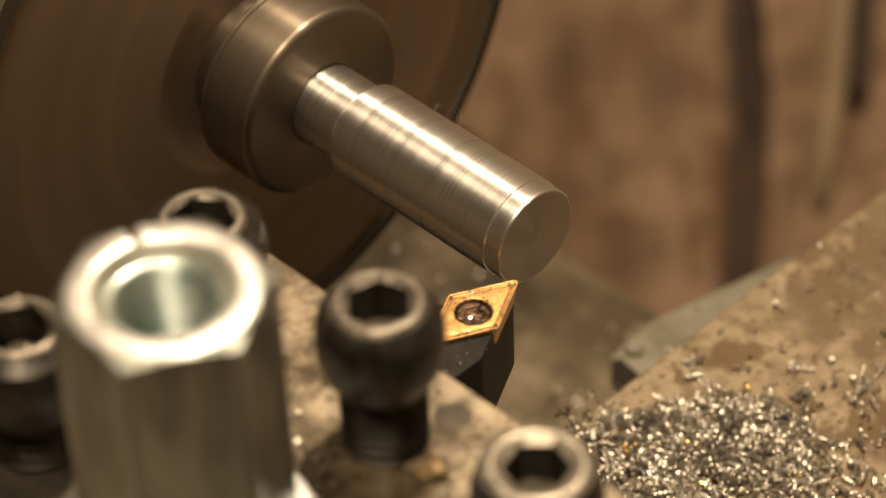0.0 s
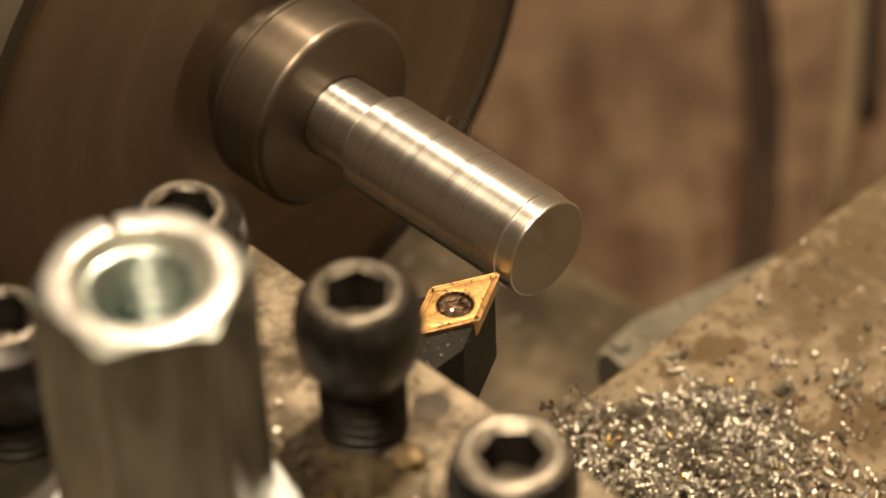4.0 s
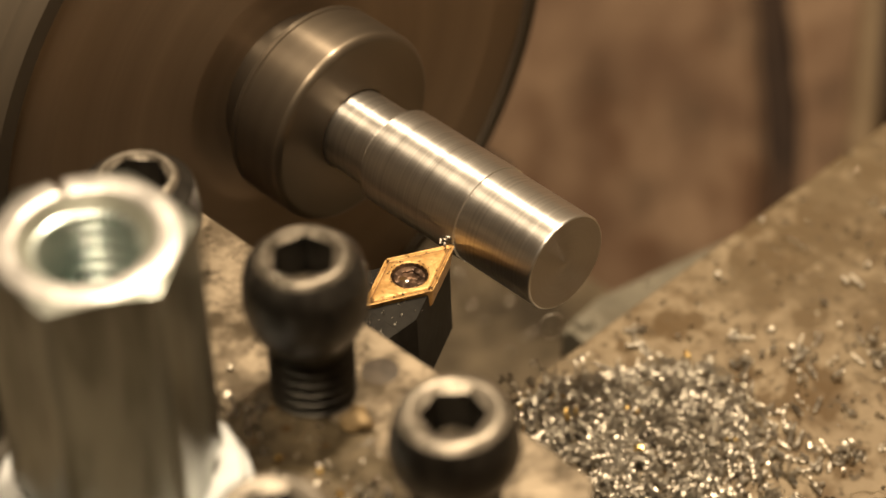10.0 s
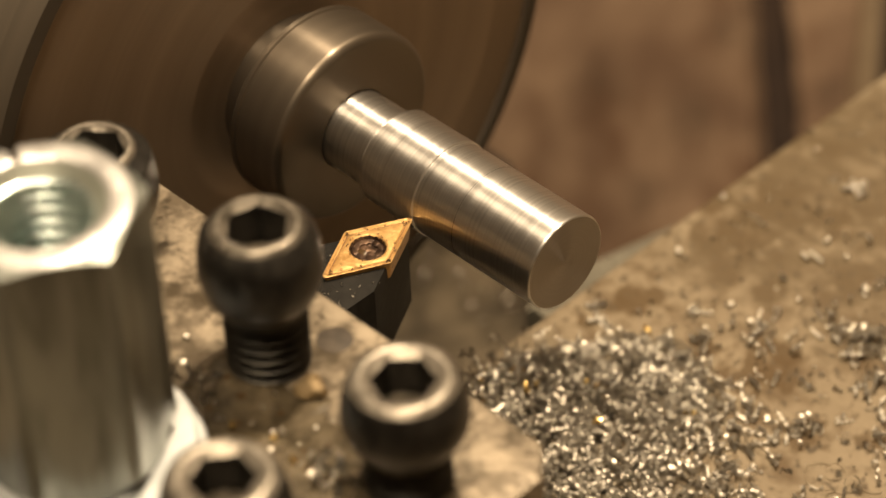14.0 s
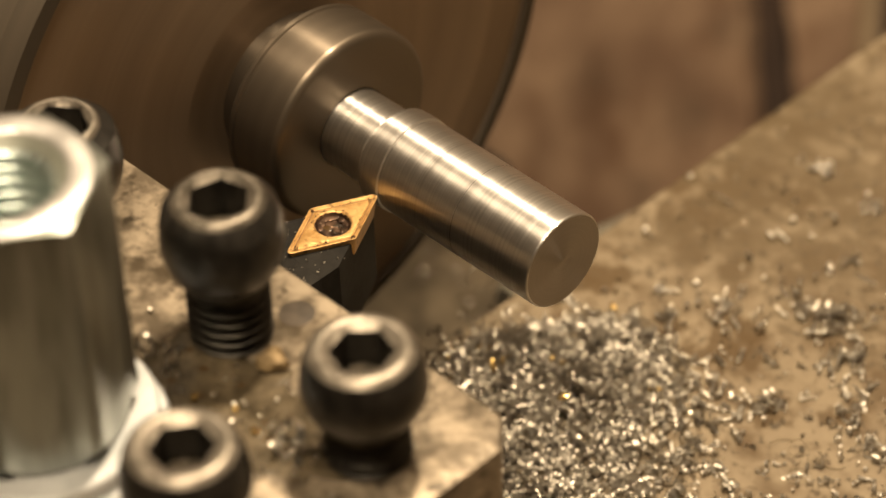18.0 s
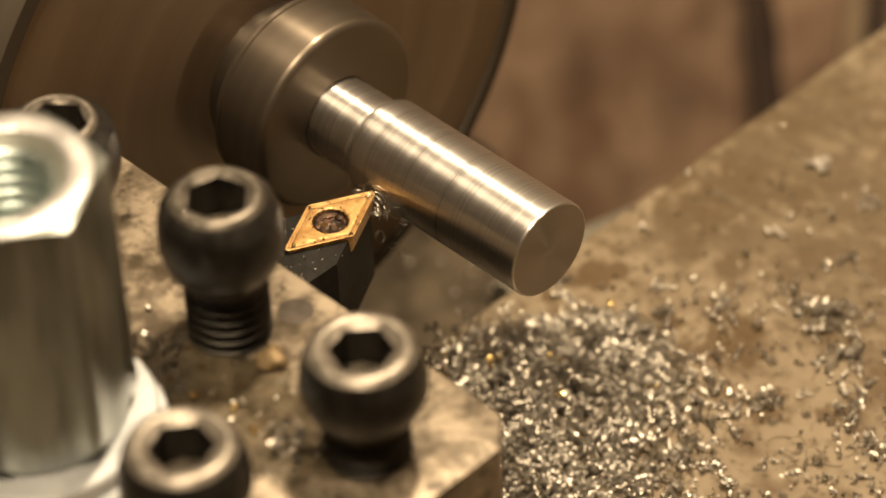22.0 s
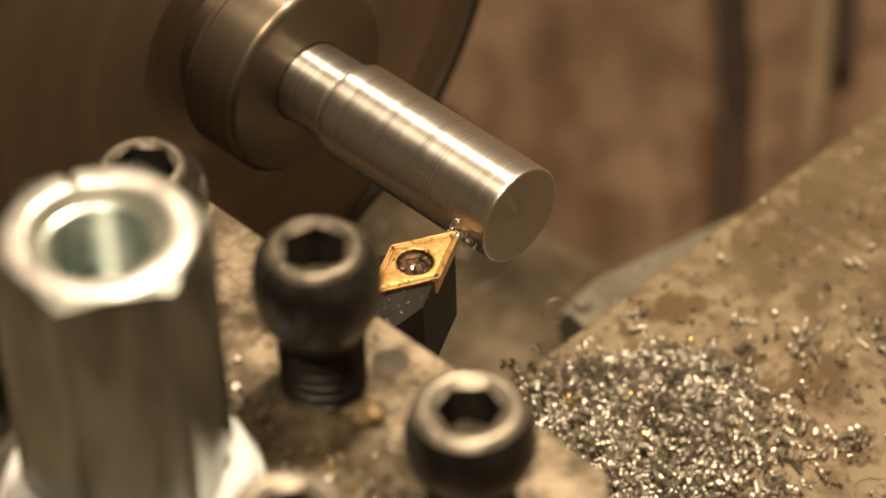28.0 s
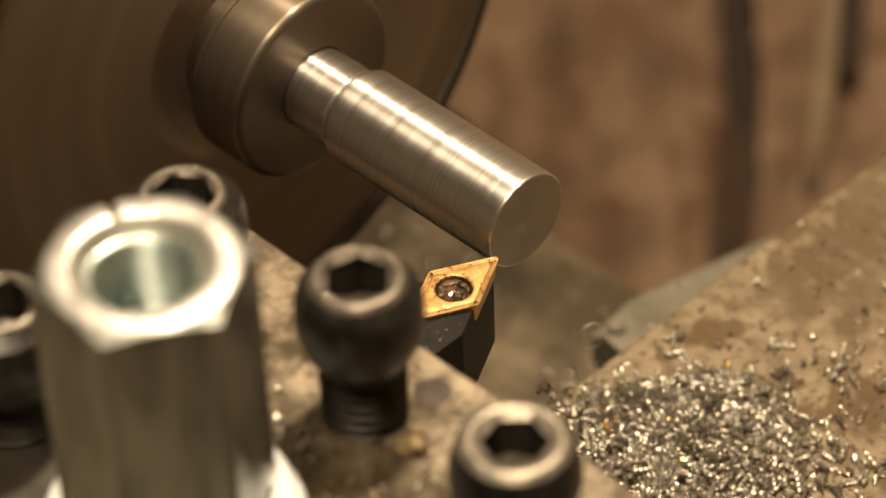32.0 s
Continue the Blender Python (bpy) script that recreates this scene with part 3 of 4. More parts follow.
def inside(x, y, outline):
    odd = False
    for (x0, y0), (x1, y1) in zip(outline, outline[1:] + outline[:1]):
        if (y0 > y) != (y1 > y) and x < x0 + (y - y0) * (x1 - x0) / (y1 - y0):
            odd = not odd
    return odd


def coil(bm, at, scale=1.0):
    """A short tight worm of swarf."""
    lying = Euler((math.pi / 2 + rng.gauss(0, 0.35), rng.gauss(0, 0.3), rng.uniform(0, 6.28))).to_matrix()
    ribbon(bm, at, rng.uniform(0.22, 0.37) * scale, rng.uniform(2.2, 4.6), rng.uniform(1.0, 2.8) * scale, rng.uniform(0.28, 0.44) * scale, lying, 26)


pile = bmesh.new()
for i in range(7400):
    # a loose heap between the tool post and the middle of the slide, ragged at its edge
    x, y = rng.uniform(-5, 40), rng.uniform(-32, 29)
    ragged = 6.5 * noise.noise(Vector((0.2 * x, 0.2 * y, 3.7))) + rng.gauss(0, 0.9 if rng.random() < 0.85 else 3.6)
    if not inside(x + 0.6 * ragged, y + ragged, HEAP) or x < -4.2:
        continue
    edge = min(1.0, max(0.0, (43 - x - 0.8 * y) / 16))
    if rng.random() > 0.16 + 0.84 * edge or y < -12 and rng.random() < 0.6:
        continue
    h = 2.3 * math.exp(-((x - 12) / 13) ** 2 - ((y - 4) / 13) ** 2) * rng.random()
    at = Vector((x, y, ZS + 0.45 + h))
    if rng.random() < 0.5:
        coil(pile, at)
    else:
        ribbon(pile, at, rng.uniform(0.2, 0.44), rng.uniform(0.9, 2.2), rng.uniform(0.25, 0.9), rng.uniform(0.18, 0.32), turn(), 17)
for cx, cy, spread, count in ((25.0, 40.5, 1.5, 16), (28, 41.5, 1.7, 18), (30.5, 37, 1.5, 16), (34.5, 35, 1.2, 8), (37.5, 31.5, 1.0, 10), (42.5, 27.4, 1.2, 10), (45.5, 28.4, 1.1, 8), (30, 24.2, 0.7, 8),
                              (11.6, 27.9, 0.45, 8), (8.4, 31, 0.4, 6), (-0.8, 23.5, 0.3, 4), (0.9, 22, 0.3, 4), (28, 14.4, 0.5, 8), (36.7, 12, 0.7, 12), (16, 33.3, 0.9, 10), (8, 61, 0.8, 10), (17, 60, 0.6, 7), (48, 36, 8, 60), (48, 12, 7, 120), (30, 60, 14, 40), (24, 19, 3.5, 40), (20, 37, 5, 26), (10, 45, 7, 20)):
    for i in range(count):
        at = Vector((max(-3.8, rng.gauss(cx, spread)), rng.gauss(cy, spread), ZS + rng.uniform(0.3, 0.9)))
        if rng.random() < 0.35:
            coil(pile, at, 0.9)
        else:
            ribbon(pile, at, rng.uniform(0.22, 0.55), rng.uniform(0.8, 2.0), rng.uniform(0.2, 0.9), rng.uniform(0.2, 0.38), turn(), 15)
for i in range(380):
    # fine bright dust over the oily top
    ribbon(pile, Vector((rng.uniform(-3, 60), rng.uniform(5, 90), ZS + 0.1)), rng.uniform(0.06, 0.2), 0.5, 0.1, rng.uniform(0.08, 0.2), turn(), 4)
for i in range(520):
    x, y = rng.uniform(2, 44), rng.uniform(-12, 26)
    if inside(x - 4 * rng.random(), y, HEAP) and rng.random() < 0.25 + x / 45:
        ribbon(pile, Vector((x, y, ZS + 0.8 + 1.6 * math.exp(-((x - 12) / 13) ** 2 - ((y - 4) / 13) ** 2))), rng.uniform(0.4, 0.85), rng.uniform(0.9, 2.6), rng.uniform(0.5, 1.8), rng.uniform(0.2, 0.34), turn(), 20)
for i in range(115):
    # loose small curls thinly strewn beyond the heap
    x, y = rng.uniform(22, 54), rng.gauss(25, 11)
    if noise.noise(Vector((0.13 * x, 0.13 * y, 8.1))) < -0.12:
        continue
    at = Vector((x, y, ZS + 0.3))
    if rng.random() < 0.3:
        coil(pile, at, 0.8)
    else:
        ribbon(pile, at, rng.uniform(0.15, 0.4), rng.uniform(0.6, 1.8), rng.uniform(0.15, 0.6), rng.uniform(0.12, 0.28), turn(), 13)
chips = part("chip_pile", pile, M_CHIP, None, "heap of small bright steel chips on the slide")
tagged(chips, "", "swarf", "", "stuff")
carried.append(chips)
dust = bmesh.new()
for i in range(1000):
    k = rng.random() ** 3
    ribbon(dust, Vector((rng.uniform(-3.8, 62), rng.uniform(8, 92), ZS + 0.08)), 0.08 + 0.32 * k, 0.8, 0.15, 0.1 + 0.3 * k, turn(), 5)
for i in range(220):
    x, y = rng.uniform(-4, 38), rng.uniform(-30, 27)
    if inside(x, y, HEAP):
        ribbon(dust, Vector((x, y, ZS + 0.2 + 1.2 * rng.random())), rng.uniform(0.2, 0.6), 0.9, 0.6, rng.uniform(0.2, 0.6), turn(), 6)
for i in range(240):
    # dark crumbs in the corner beside the tool post
    at = Vector((max(-4.2, rng.gauss(0.5, 2.6)), rng.gauss(-1, 5.5), ZS + 0.3 + 2.2 * rng.random()))
    ribbon(dust, at, rng.uniform(0.25, 0.6), 1.0, 0.7, rng.uniform(0.3, 0.6), turn(), 7)
dust = part("dark_grit", dust, M_GRIT, None, "dark oily grit among the chips on the slide")
tagged(dust, "", "grit", "", "stuff")
carried.append(dust)

bits = bmesh.new()
# chips fallen on the casting below the slide: place, count, spread
WING_CHIPS = [(-18.6, 39.5, 1, 0.2), (-19.5, 46.5, 1, 0.3)]
for i in range(90):
    x, y = rng.gauss(26, 9), rng.gauss(-46, 4)
    if abs(x - 14.5) < 30 and y < -31.5 and math.hypot(x - 14.5, y + 61.5) > 12:
        ribbon(bits, Vector((x, y, 13.3)), rng.uniform(0.15, 0.4), rng.uniform(0.3, 1.0), rng.uniform(0.1, 0.5), rng.uniform(0.15, 0.3), turn(), 6)
for x, y in ((30.6, -46.3), (11.6, -47.3)):
    for k in range(2):
        ribbon(bits, Vector((x + rng.gauss(0, 0.4), y + rng.gauss(0, 0.4), 13.9)), rng.uniform(0.7, 1.1), rng.uniform(0.5, 0.9), 0.6, rng.uniform(0.5, 0.8), turn(), 12)
for i in range(70):
    x, y = rng.uniform(-4.4, 4.6), rng.uniform(-24, -14.5)
    ribbon(bits, Vector((x, y, -0.5)), rng.uniform(0.05, 0.14), 0.6, 0.1, rng.uniform(0.06, 0.14), turn(), 4)
for bx, by, bz in ((37.3, -41.4, 22.7), (35.0, -61.0, 22.6)):
    for k in range(7):
        a = rng.uniform(3.6, 5.8)
        ribbon(bits, Vector((bx + 1.7 * math.cos(a), by + 1.7 * math.sin(a), bz)), 0.25, 0.8, 0.3, 0.3, turn(), 6)
for bx, by, bz in ((15.8, -39.2, 30.2), (37.3, -41.4, 26.4), (35.0, -61.0, 26.3), (-6.0, -41.0, 28.0), (-7.0, -62.0, 28.0)):
    # glitter on the screw rims and in their sockets
    for k in range(26):
        a, r = rng.uniform(0, 6.28), rng.uniform(3.3, 4.5)
        ribbon(bits, Vector((bx + r * math.cos(a), by + r * math.sin(a), bz - (0.25 if r > 4.2 else 0.05))), rng.uniform(0.04, 0.11), 0.6, 0.06, rng.uniform(0.06, 0.12), turn(), 5)
    for k in range(5):
        ribbon(bits, Vector((bx + rng.gauss(0, 0.9), by + rng.gauss(0, 0.9), bz - 4.15)), rng.uniform(0.2, 0.35), 0.8, 0.25, 0.3, turn(), 7)
for x, y, count, spread in WING_CHIPS:
    for k in range(count):
        ribbon(bits, Vector((x + rng.gauss(0, spread), y + rng.gauss(0, spread), -53.1)), rng.uniform(0.25, 0.7), rng.uniform(0.5, 1.4), 0.5, rng.uniform(0.3, 0.6), turn(), 9)
bits = part("loose_chips", bits, M_CHIP, None, "stray bright chips on the tool post and the casting")
tagged(bits, "", "swarf", "", "stuff")
carried.append(bits)
fallen = bmesh.new()
for x, y, count, spread in ((-8, 41, 9, 1.0), (-9.5, 40, 7, 1.2), (-12, 50, 6, 1.2), (-11, 55, 7, 1.4), (-45, 46, 14, 3.0), (-38, 50, 10, 3.0), (-30, 45, 14, 6.0), (10, 45, 25, 9.0)):
    for k in range(count):
        ribbon(fallen, Vector((x + rng.gauss(0, spread), min(61, max(23, y + rng.gauss(0, spread))), -75.5)), rng.uniform(0.2, 0.42), rng.uniform(0.5, 1.4), 0.4, rng.uniform(0.2, 0.4), turn(), 9)
fallen = part("bed_chips", fallen, M_CHIP, None, "scattered steel chips fallen on the bed way")
tagged(fallen, "", "swarf", "", "stuff")



def lie(ob_name, label, category, group, x, y, z, curls, mat):
    """A thing of a few curls (radius, turns, pitch, width, tilt, heading, dx, dy) that comes to rest on the height z."""
    ob = thing(ob_name, x, y, z, label, category, group)
    for r, turns, pitch, width, tilt, heading, dx, dy in curls:
        bm = bmesh.new()
        ribbon(bm, Vector((0, 0, 0)), r, turns, pitch, width, Euler((radians(tilt), 0, radians(heading))).to_matrix(), 14 + int(14 * turns))
        low = min(v.co.z for v in bm.verts)
        for v in bm.verts:
            v.co += Vector((dx, dy, 0.02 - low))
        part("curl", bm, mat, ob)
    carried.append(ob)
    return ob


BIG = "large curls of swarf on the slide"
for x, y, curls in (
        (37.0, 20.4, [(2.4, 0.75, 0.5, 0.28, 8, 110, 0, 0), (1.2, 0.9, 0.4, 0.25, 25, 40, 0.3, 1.6)]),
        (40.1, 18.7, [(1.25, 1.15, 0.35, 0.26, 10, 0, 0, 0)]),
        (39.8, 21.9, [(1.0, 1.3, 0.6, 0.4, 50, 70, 0, 0), (0.7, 1.6, 0.8, 0.4, 75, 10, 0.9, 0.5)]),
        (42.0, 23.6, [(2.2, 0.35, 0.3, 0.35, 12, 200, 0, 0)]),
        (29.8, 24.6, [(1.1, 1.2, 1.2, 0.6, 80, 20, 0, 0), (0.9, 1.4, 1.0, 0.6, 65, 110, 0.7, 0.3), (0.8, 1.6, 1.4, 0.5, 85, 160, -0.6, 0.6), (0.7, 1.2, 0.8, 0.5, 40, 250, 0.2, -0.9)]),
        (34.6, 27.2, [(0.55, 1.5, 0.7, 0.45, 70, 30, 0, 0)]),
        (27.3, 15.6, [(0.45, 3.2, 2.2, 0.5, 80, 55, 0, 0)]),
        (23.6, 15.6, [(0.9, 1.0, 0.6, 0.55, 35, 120, 0, 0), (0.45, 2.5, 1.4, 0.45, 88, 80, 0.9, 0.2)]),
        (31.2, 36.4, [(2.2, 0.45, 0.4, 0.5, 70, 300, 0, 0), (1.3, 1.0, 0.7, 0.6, 60, 20, -0.8, 1.4), (1.0, 1.4, 0.9, 0.6, 80, 100, 0.9, 2.0)]),
        (26.5, 41.6, [(1.0, 1.3, 1.0, 0.7, 75, 60, 0, 0), (0.9, 1.2, 0.8, 0.6, 50, 150, 1.2, 0.6), (0.8, 1.5, 0.9, 0.6, 85, 210, -1.1, -0.4)]),
        (23.4, 39.8, [(0.9, 1.2, 0.9, 0.6, 60, 330, 0, 0), (0.6, 1.6, 0.8, 0.5, 80, 80, 0.9, 0.4)]),
        (38.3, 30.2, [(0.9, 1.3, 0.9, 0.6, 70, 15, 0, 0), (0.7, 1.5, 1.0, 0.5, 85, 100, 0.6, -0.9), (0.7, 1.2, 0.6, 0.5, 45, 190, -0.3, 1.0)]),
        (43.4, 27.4, [(0.9, 1.2, 0.9, 0.55, 70, 40, 0, 0), (0.8, 1.4, 0.8, 0.5, 85, 140, 1.2, 0.3), (0.6, 1.4, 0.8, 0.5, 55, 300, 2.2, 0.9)]),
        (46.1, 28.7, [(0.8, 1.5, 0.9, 0.55, 75, 65, 0, 0)]),
        (35.9, 12.8, [(0.8, 1.1, 0.6, 0.45, 40, 10, 0, 0), (0.5, 2.0, 1.2, 0.45, 88, 120, -0.9, -0.6)]),
        (11.0, 28.2, [(0.75, 1.3, 0.7, 0.75, 70, 40, 0, 0)]),
        (8.1, 31.7, [(0.5, 1.6, 0.7, 0.5, 80, 20, 0, 0)]),
        (-0.8, 24.2, [(0.5, 1.5, 0.6, 0.5, 75, 100, 0, 0)]),
        (0.5, 22.8, [(0.5, 1.5, 0.6, 0.5, 75, 10, 0, 0)]),
        (20.9, 49.6, [(0.6, 1.5, 0.6, 0.5, 75, 30, 0, 0), (0.6, 1.2, 0.5, 0.5, 60, 130, 0.9, 0.8)]),
        (15.9, 34.4, [(0.9, 1.0, 0.5, 0.4, 40, 200, 0, 0), (0.6, 1.3, 0.6, 0.4, 75, 80, 1.0, 0.2)])):
    lie("steel_curl", "bright curled strip of steel swarf lying on the slide", "swarf curl", BIG, x, y, ZS, [(r, n, h, 0.7 * w, *at) for r, n, h, w, *at in curls], M_CHIP)
# curls on the post take the brighter colour, for their glints
for x, y, curls in (
        (31.7, -45.2, [(1.8, 0.75, 0.6, 0.9, 60, 330, 0, 0), (1.4, 0.9, 0.7, 0.8, 70, 60, -0.8, -0.8), (0.8, 1.2, 0.8, 0.6, 80, 150, 0.4, -1.0)]),
        (34.2, -45.4, [(1.5, 0.65, 0.6, 1.0, 65, 20, 0, 0)]),
        (13.3, -45.6, [(0.7, 1.2, 1.6, 0.6, 85, 75, 0, 0)]),
        (15.2, -46.6, [(0.8, 1.0, 1.3, 0.7, 80, 60, 0, 0)]),
        (14.3, -44.2, [(0.5, 1.3, 0.6, 0.5, 70, 0, 0, 0)])):
    lie("steel_curl", "bright curled strip of steel swarf on the tool post", "swarf curl", "curls of swarf on the tool post", x, y, 13.0, curls, M_GLINT)

yellow = bmesh.new()
for x, y, z in ((-0.6, 5.0, 2.2), (1.6, 8.6, 2.4), (5.0, 6.4, 2.6), (4.3, 8.0, 2.6), (6.6, 24.6, 0.3), (9.5, 12.0, 2.6), (2.0, 2.0, 2.4), (14.0, 8.0, 2.8), (19.5, 17.5, 0.9)):
    for k in range(2):
        ribbon(yellow, Vector((x + rng.gauss(0, 0.3), y + rng.gauss(0, 0.3), ZS + z)), rng.uniform(0.25, 0.42), rng.uniform(0.8, 1.6), 0.4, rng.uniform(0.25, 0.4), turn(), 13)
for x, y in ((24.0, -46.4), (20.3, -48.4), (27.5, -47.0)):
    ribbon(yellow, Vector((x, y, 13.5)), rng.uniform(0.25, 0.4), 1.2, 0.4, 0.35, turn(), 13)
yellow = part("brass_chips", yellow, M_YELLOW, None, "few yellow brass chips among the steel swarf")
tagged(yellow, "", "swarf", "", "stuff")
carried.append(yellow)

grit = bmesh.new()
for i in range(110):
    # crumbs of dirt along the edges of the insert and round its screw
    lp = rhombus(rng.uniform(0.82, 0.97), 0)
    k = rng.randrange(len(lp))
    a, b, w = Vector(lp[k]), Vector(lp[(k + 1) % len(lp)]), rng.random()
    at = a.lerp(b, w)
    if rng.random() < 0.3:
        q = rng.uniform(0, 6.28)
        at = Vector((2.2 * math.cos(q), 2.2 * math.sin(q), 0.06))
    ribbon(grit, at + Vector((0, 0, -0.06)), rng.uniform(0.04, 0.12), 0.6, 0.05, rng.uniform(0.05, 0.14), turn(), 5)
part("grit", grit, M_SCREW, insert, "dark crumbs of dirt")

puddle = thing("oil_puddle", 23.5, -46.0, 13.0, "dark brown puddle of oil on the tool post", "oil puddle")


def blob(a, r, h):
    k = 1.12 + 0.17 * math.sin(2 * a + 1) + 0.12 * math.sin(3 * a + 2.2) + 0.1 * math.sin(5 * a) + 0.07 * math.sin(9 * a + 1) + 0.05 * math.sin(14 * a) + 0.035 * math.sin(23 * a)
    return r * k * math.sqrt(1 / ((math.cos(a) / 1.55) ** 2 + (math.sin(a) / 0.85) ** 2)), h


part("film", round_z([(6.5, 0.01), (6.4, 0.06), (6.1, 0.1), (4.0, 0.13)], 144, blob), M_OIL, puddle)
for x, y, r in ((-5.5, 1.2, 0.5), (-3.0, -1.5, 0.45), (-1.2, 2.2, 0.4), (2.5, -2.4, 0.5), (4.2, 0.4, 0.35), (-6.5, -2.0, 0.4), (0.8, -3.4, 0.45), (6.0, -1.0, 0.4), (5.2, 2.6, 0.3), (-8.5, 2.0, 0.4)):
    bead(puddle, x, y, 0.12, r)
carried.append(puddle)

far_puddle = thing("oil_puddle", -7.0, -63.5, 13.0, "black oily grime round a clamp screw", "oil puddle")
part("film", round_z([(9.6, 0.01), (9.5, 0.03), (9.2, 0.04), (5.0, 0.045)], 144, blob), M_GRIME, far_puddle)
carried.append(far_puddle)

lump = thing("brass_crumb", 22.2, -39.7, 13.0, "yellowish crumb of brass beside a clamp screw", "metal crumb")
bm = round_z([(1.1, 0.03), (1.5, 0.5), (1.3, 1.2), (0.6, 1.7)], 14, lambda a, r, h: (r * (1 + 0.2 * math.sin(3 * a + h) + 0.1 * math.sin(5 * a)), h))
part("crumb", bm, M_BRASS, lump)
carried.append(lump)

# a thin disc added in place of a dark spot on the post top
plug = thing("spot_disc", 18.5, -33.2, 13.0, "thin disc standing in for a dark spot on the tool post top", "plug")
part("disc", round_z([(1.85, -1.0), (1.85, -0.02), (1.7, 0.03), (0.5, 0.03)], 32), M_SPOT, plug)
carried.append(plug)


def nest(loops, size, spread, label, fine=0.15, mat=M_CHIP):
    """A loose tangle of curled swarf that leaves the bar at the tip of the tool."""
    ob = thing("swarf_curl", 0, 0, 0, label, "swarf", "curls of swarf")
    for i in range(loops):
        bm = bmesh.new()
        ribbon(bm, Vector((rng.gauss(0, spread), rng.gauss(0, spread), rng.gauss(0, spread))), rng.uniform(0.55, 1.1) * size, rng.uniform(0.7, 1.7), rng.uniform(0.1, 0.9) * size, rng.uniform(0.7, 1.4) * fine, turn(), 22)
        part("curl", bm, mat, ob)
    return ob


# ---- movement ----
# how far the carriage stands from its place at the shoulder, in millimetres
FEED = [(0, 28.19), (1, 28.24), (2, 27.82), (2.5, 26.26), (3, 25.38), (3.5, 24.58), (5.5, 21.65), (6, 20.85), (7, 19.24), (8, 17.57), (9, 16.01), (10, 14.34),
        (11, 12.98), (12, 11.32), (13, 9.57), (14, 8.09), (14.5, 7.21), (16.5, 4.03), (17, 3.25), (18, 2.96), (19, 1.40), (20, 0.0), (20.5, -0.2), (21, 1.20), (21.5, 2.15), (22, 4.77),
        (23, 8.08), (23.5, 9.45), (24, 9.56), (24.5, 10.4), (25, 12.21), (25.5, 13.58), (27.5, 20.53), (28, 21.95), (29, 22.56), (29.5, 24.50), (30, 26.69), (31, 26.71), (32, 26.68)]


# tangles of swarf: shape, seconds from and to which they hang at the tip, place at the tip, place where they come to lie, and where they slide to at 8.3 s
SWARF = [(nest(28, 1.1, 1.1, "fine fuzzy steel swarf clinging to the tool tip", 0.07), 21.2, 23.3, (0.3, -5.9, -0.5), (6, 15, ZS + 1.6)),
         (nest(18, 0.8, 1.7, "hair-fine steel swarf hanging under the bar", 0.06), 21.6, 22.8, (1.8, -5.6, -2.4), (9, 16, ZS + 1.4)),
         (nest(7, 0.3, 0.8, "hair-fine steel swarf hanging under the bar", 0.06), 22.9, 25.3, (1.4, -5.5, -1.4), (13, 17, ZS + 1.4)),
         (nest(4, 0.7, 0.7, "thin steel swarf curl rising behind the tool", 0.08), 2.7, 3.3, (-3.9, -8.6, 0.2), (5, 5, ZS + 2.0)),
         (nest(4, 0.6, 0.9, "thin steel swarf curl rising behind the tool", 0.08), 16.7, 17.3, (-5.5, -7.2, 2.2), (8, 1, ZS + 2.0))]
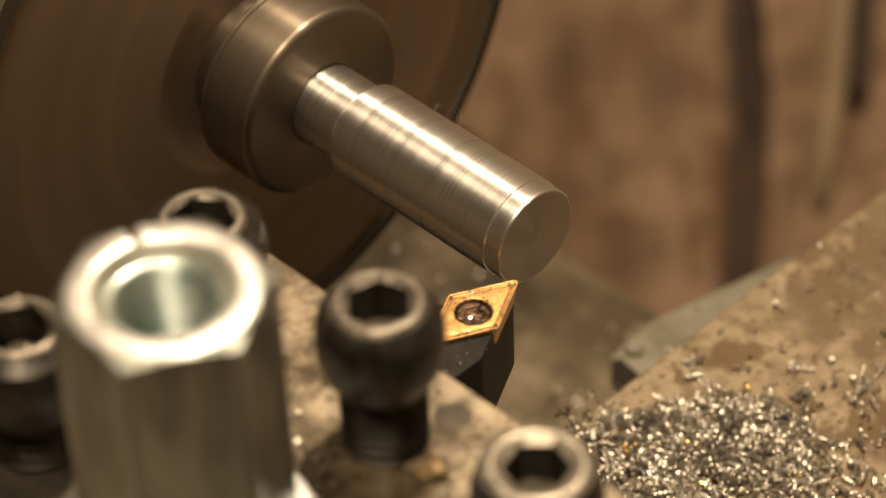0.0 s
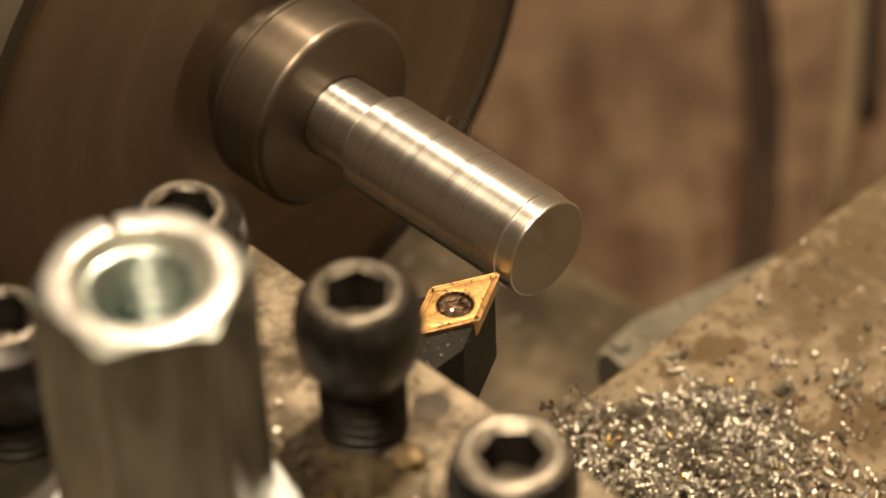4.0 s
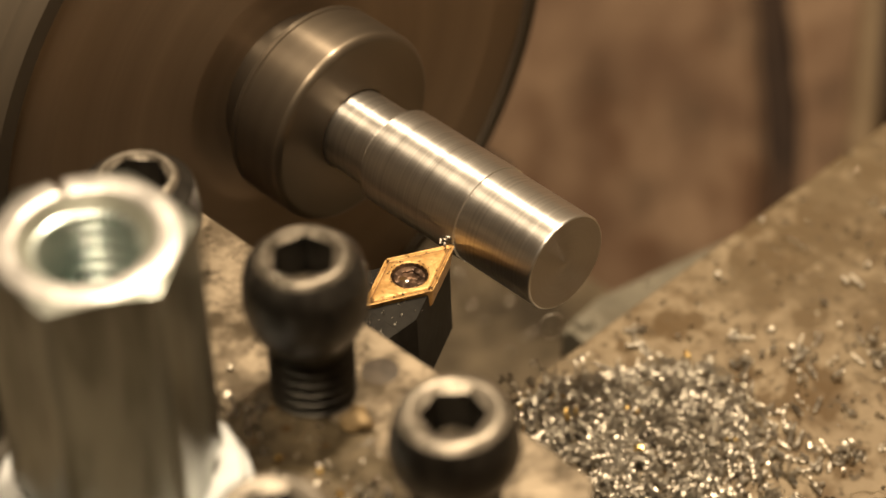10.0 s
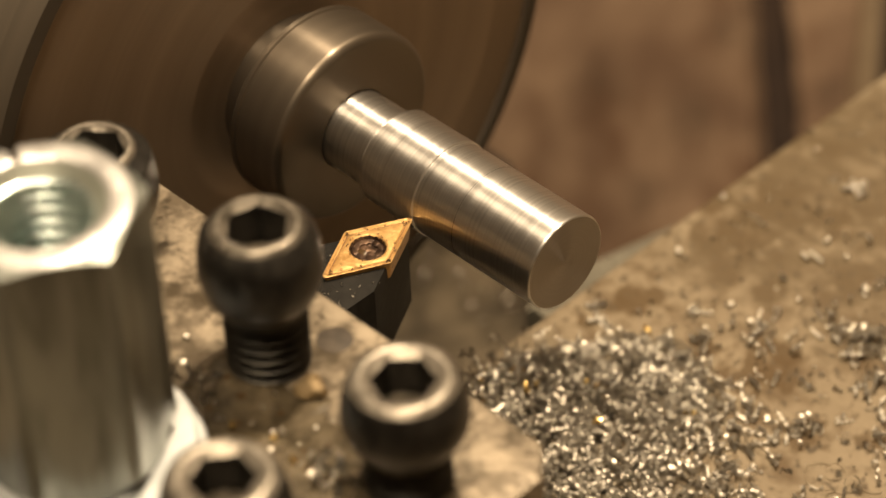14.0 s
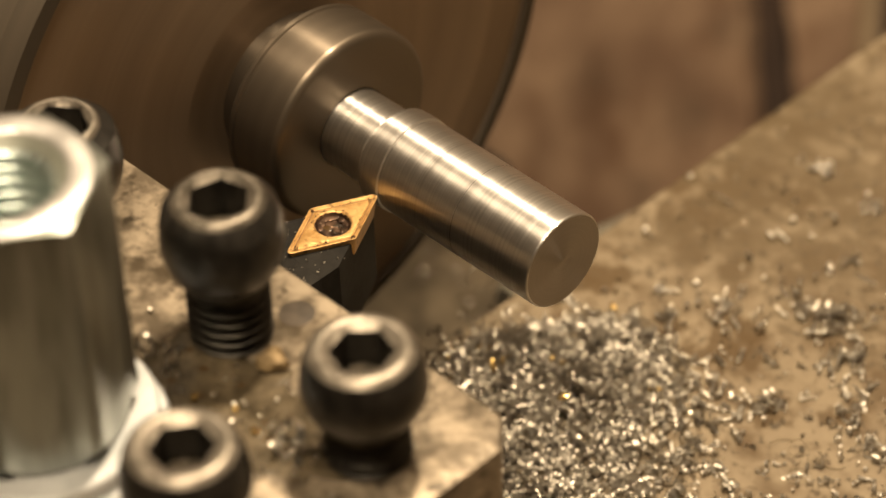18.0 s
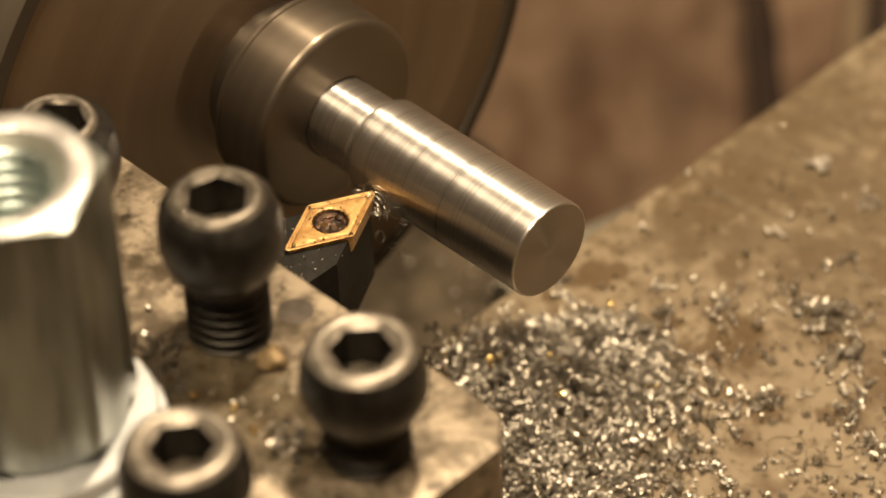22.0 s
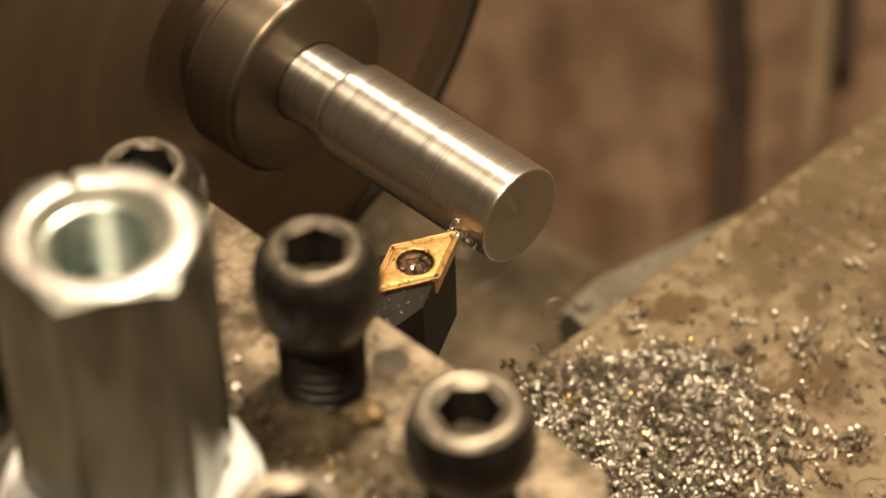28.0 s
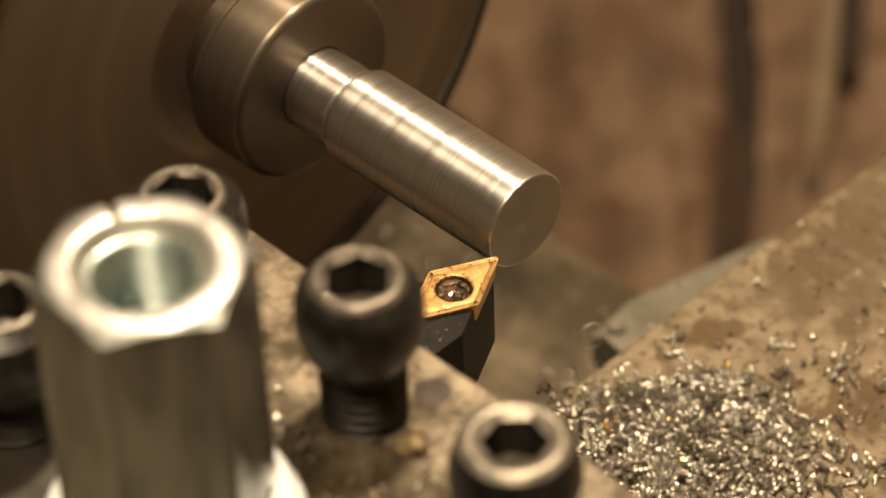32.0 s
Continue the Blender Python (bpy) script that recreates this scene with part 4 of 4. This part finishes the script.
SWARF += [(nest(20, 1.5, 1.0, "bright tangle of steel swarf at the tool tip"), 4.9, 6.25, (-1.9, -6.6, 0.6), (-6.8, 9.2, ZS + 1.8), (4, 9, ZS + 1.6)),
         (nest(12, 1.7, 1.2, "loose steel swarf curls hanging below the bar"), 5.2, 6.2, (2.6, -6.2, -4.4), (-3.2, 7.7, ZS + 1.8), (2, 13, ZS + 1.6)),
         (nest(7, 1.8, 1.6, "few thin steel swarf curls below the bar"), 5.8, 6.3, (5.6, -6.0, -5.8), (0.5, 10, ZS + 1.4)),
         (nest(24, 0.65, 0.55, "small crumpled steel swarf tangle at the tool tip", 0.08), 8.6, 9.5, (-1.7, -6.5, 0.3), (10, 6, ZS + 3.0)),
         (nest(9, 0.35, 0.3, "tiny steel swarf crumb at the tool tip"), 9.7, 10.6, (-0.5, -6.0, 0.4), (23, 4, ZS + 3.4)),
         (nest(3, 0.5, 0.5, "thin steel swarf curl rising behind the tool"), 11.6, 12.3, (-4.0, -7.6, 2.0), (19, 0, ZS + 3.4)),
         (nest(28, 0.6, 0.65, "small steel swarf tangle beside the tool tip", 0.07), 26.6, 28.3, (0.7, -6.0, 0.0), (11, 12, ZS + 2.0)),
         (nest(4, 1.3, 1.6, "hair-fine steel swarf flung past the jaws", 0.05), 7.2, 7.7, (-21.0, -9.0, -0.9), (14, 3, ZS + 3.0)),
         (nest(3, 1.6, 1.2, "hair-fine steel swarf flung up behind the bar", 0.05), 8.3, 8.7, (-8.6, 10.0, 9.9), (12, 9, ZS + 3.0)),
         (nest(6, 1.1, 1.5, "hair-fine steel swarf flung over the tool post", 0.05), 12.8, 13.3, (-15.2, -25.0, 9.5), (16, 5, ZS + 3.0)),
         (nest(2, 0.8, 0.1, "short dark swarf curl lying on the insert", 0.2, M_GRIME), 15.5, 40, (1.3, -13.0, 0.25), (1.3, -13.0, 0.25))]


def feed(t):
    for (t0, s0), (t1, s1) in zip(FEED, FEED[1:]):
        if t <= t1:
            return s0 + (s1 - s0) * (t - t0) / (t1 - t0)
    return FEED[-1][1]


def motions():
    for ob in carried:
        p = ob.location.copy()
        walk(ob, [(t, pose(p.x + s * MM, p.y, p.z)) for t, s in FEED])
    # the layer that the tool takes off goes before it towards the chuck
    for i, ring in enumerate(rings):
        x0, rows = X_NECK + i * RING_L, []
        for t, s in FEED:
            if t <= 19:
                rows.append((t, pose(min(0.0, s - RING_L - x0) * MM, 0, 0)))
        rows += [(19.5, pose((-9.2 - x0) * MM, 0, 0)), (32, pose((-9.2 - x0) * MM, 0, 0))]
        walk(ring, rows)
    for ob, t0, t1, tip, rest, *later in SWARF:
        # inside the bar's skin until the tool peels it off, then at the tip, then on the heap
        rows = [(0, pose(0.012, 0, 0)), (t0 - 0.2, pose(0.012, 0, 0))]
        for k in range(60):
            t = t0 + 0.25 * k
            if t >= min(t1, 32):
                break
            rows.append((t, pose((feed(t) + tip[0]) * MM, tip[1] * MM, tip[2] * MM, 4 * (k % 3), 3 * (k % 2), 5 * (k % 4))))
        if t1 < 32:
            rows.append((t1, pose((feed(t1) + tip[0]) * MM, tip[1] * MM, tip[2] * MM, 8, 3, 5)))
            for t in [t1 + 0.3] + ([8.0, 8.4] if later else []) + [f[0] for f in FEED if f[0] > t1 + 0.6 and not (later and f[0] == 8)]:
                p = later[0] if later and t > 8.2 else rest
                rows.append((t, pose((feed(t) + p[0]) * MM, p[1] * MM, p[2] * MM, 40, 20, 10)))
            rows.sort(key=lambda row: row[0])
        else:
            rows.append((32, pose((feed(32) + tip[0]) * MM, tip[1] * MM, tip[2] * MM)))
        walk(ob, rows)
    for ob in (chuck, workpiece):
        walk(ob, [(k / FPS, pose(0, 0, AXIS_Z * MM, 62.0 * k, 0, 0)) for k in range(0, 32 * FPS + 1)])


motions()
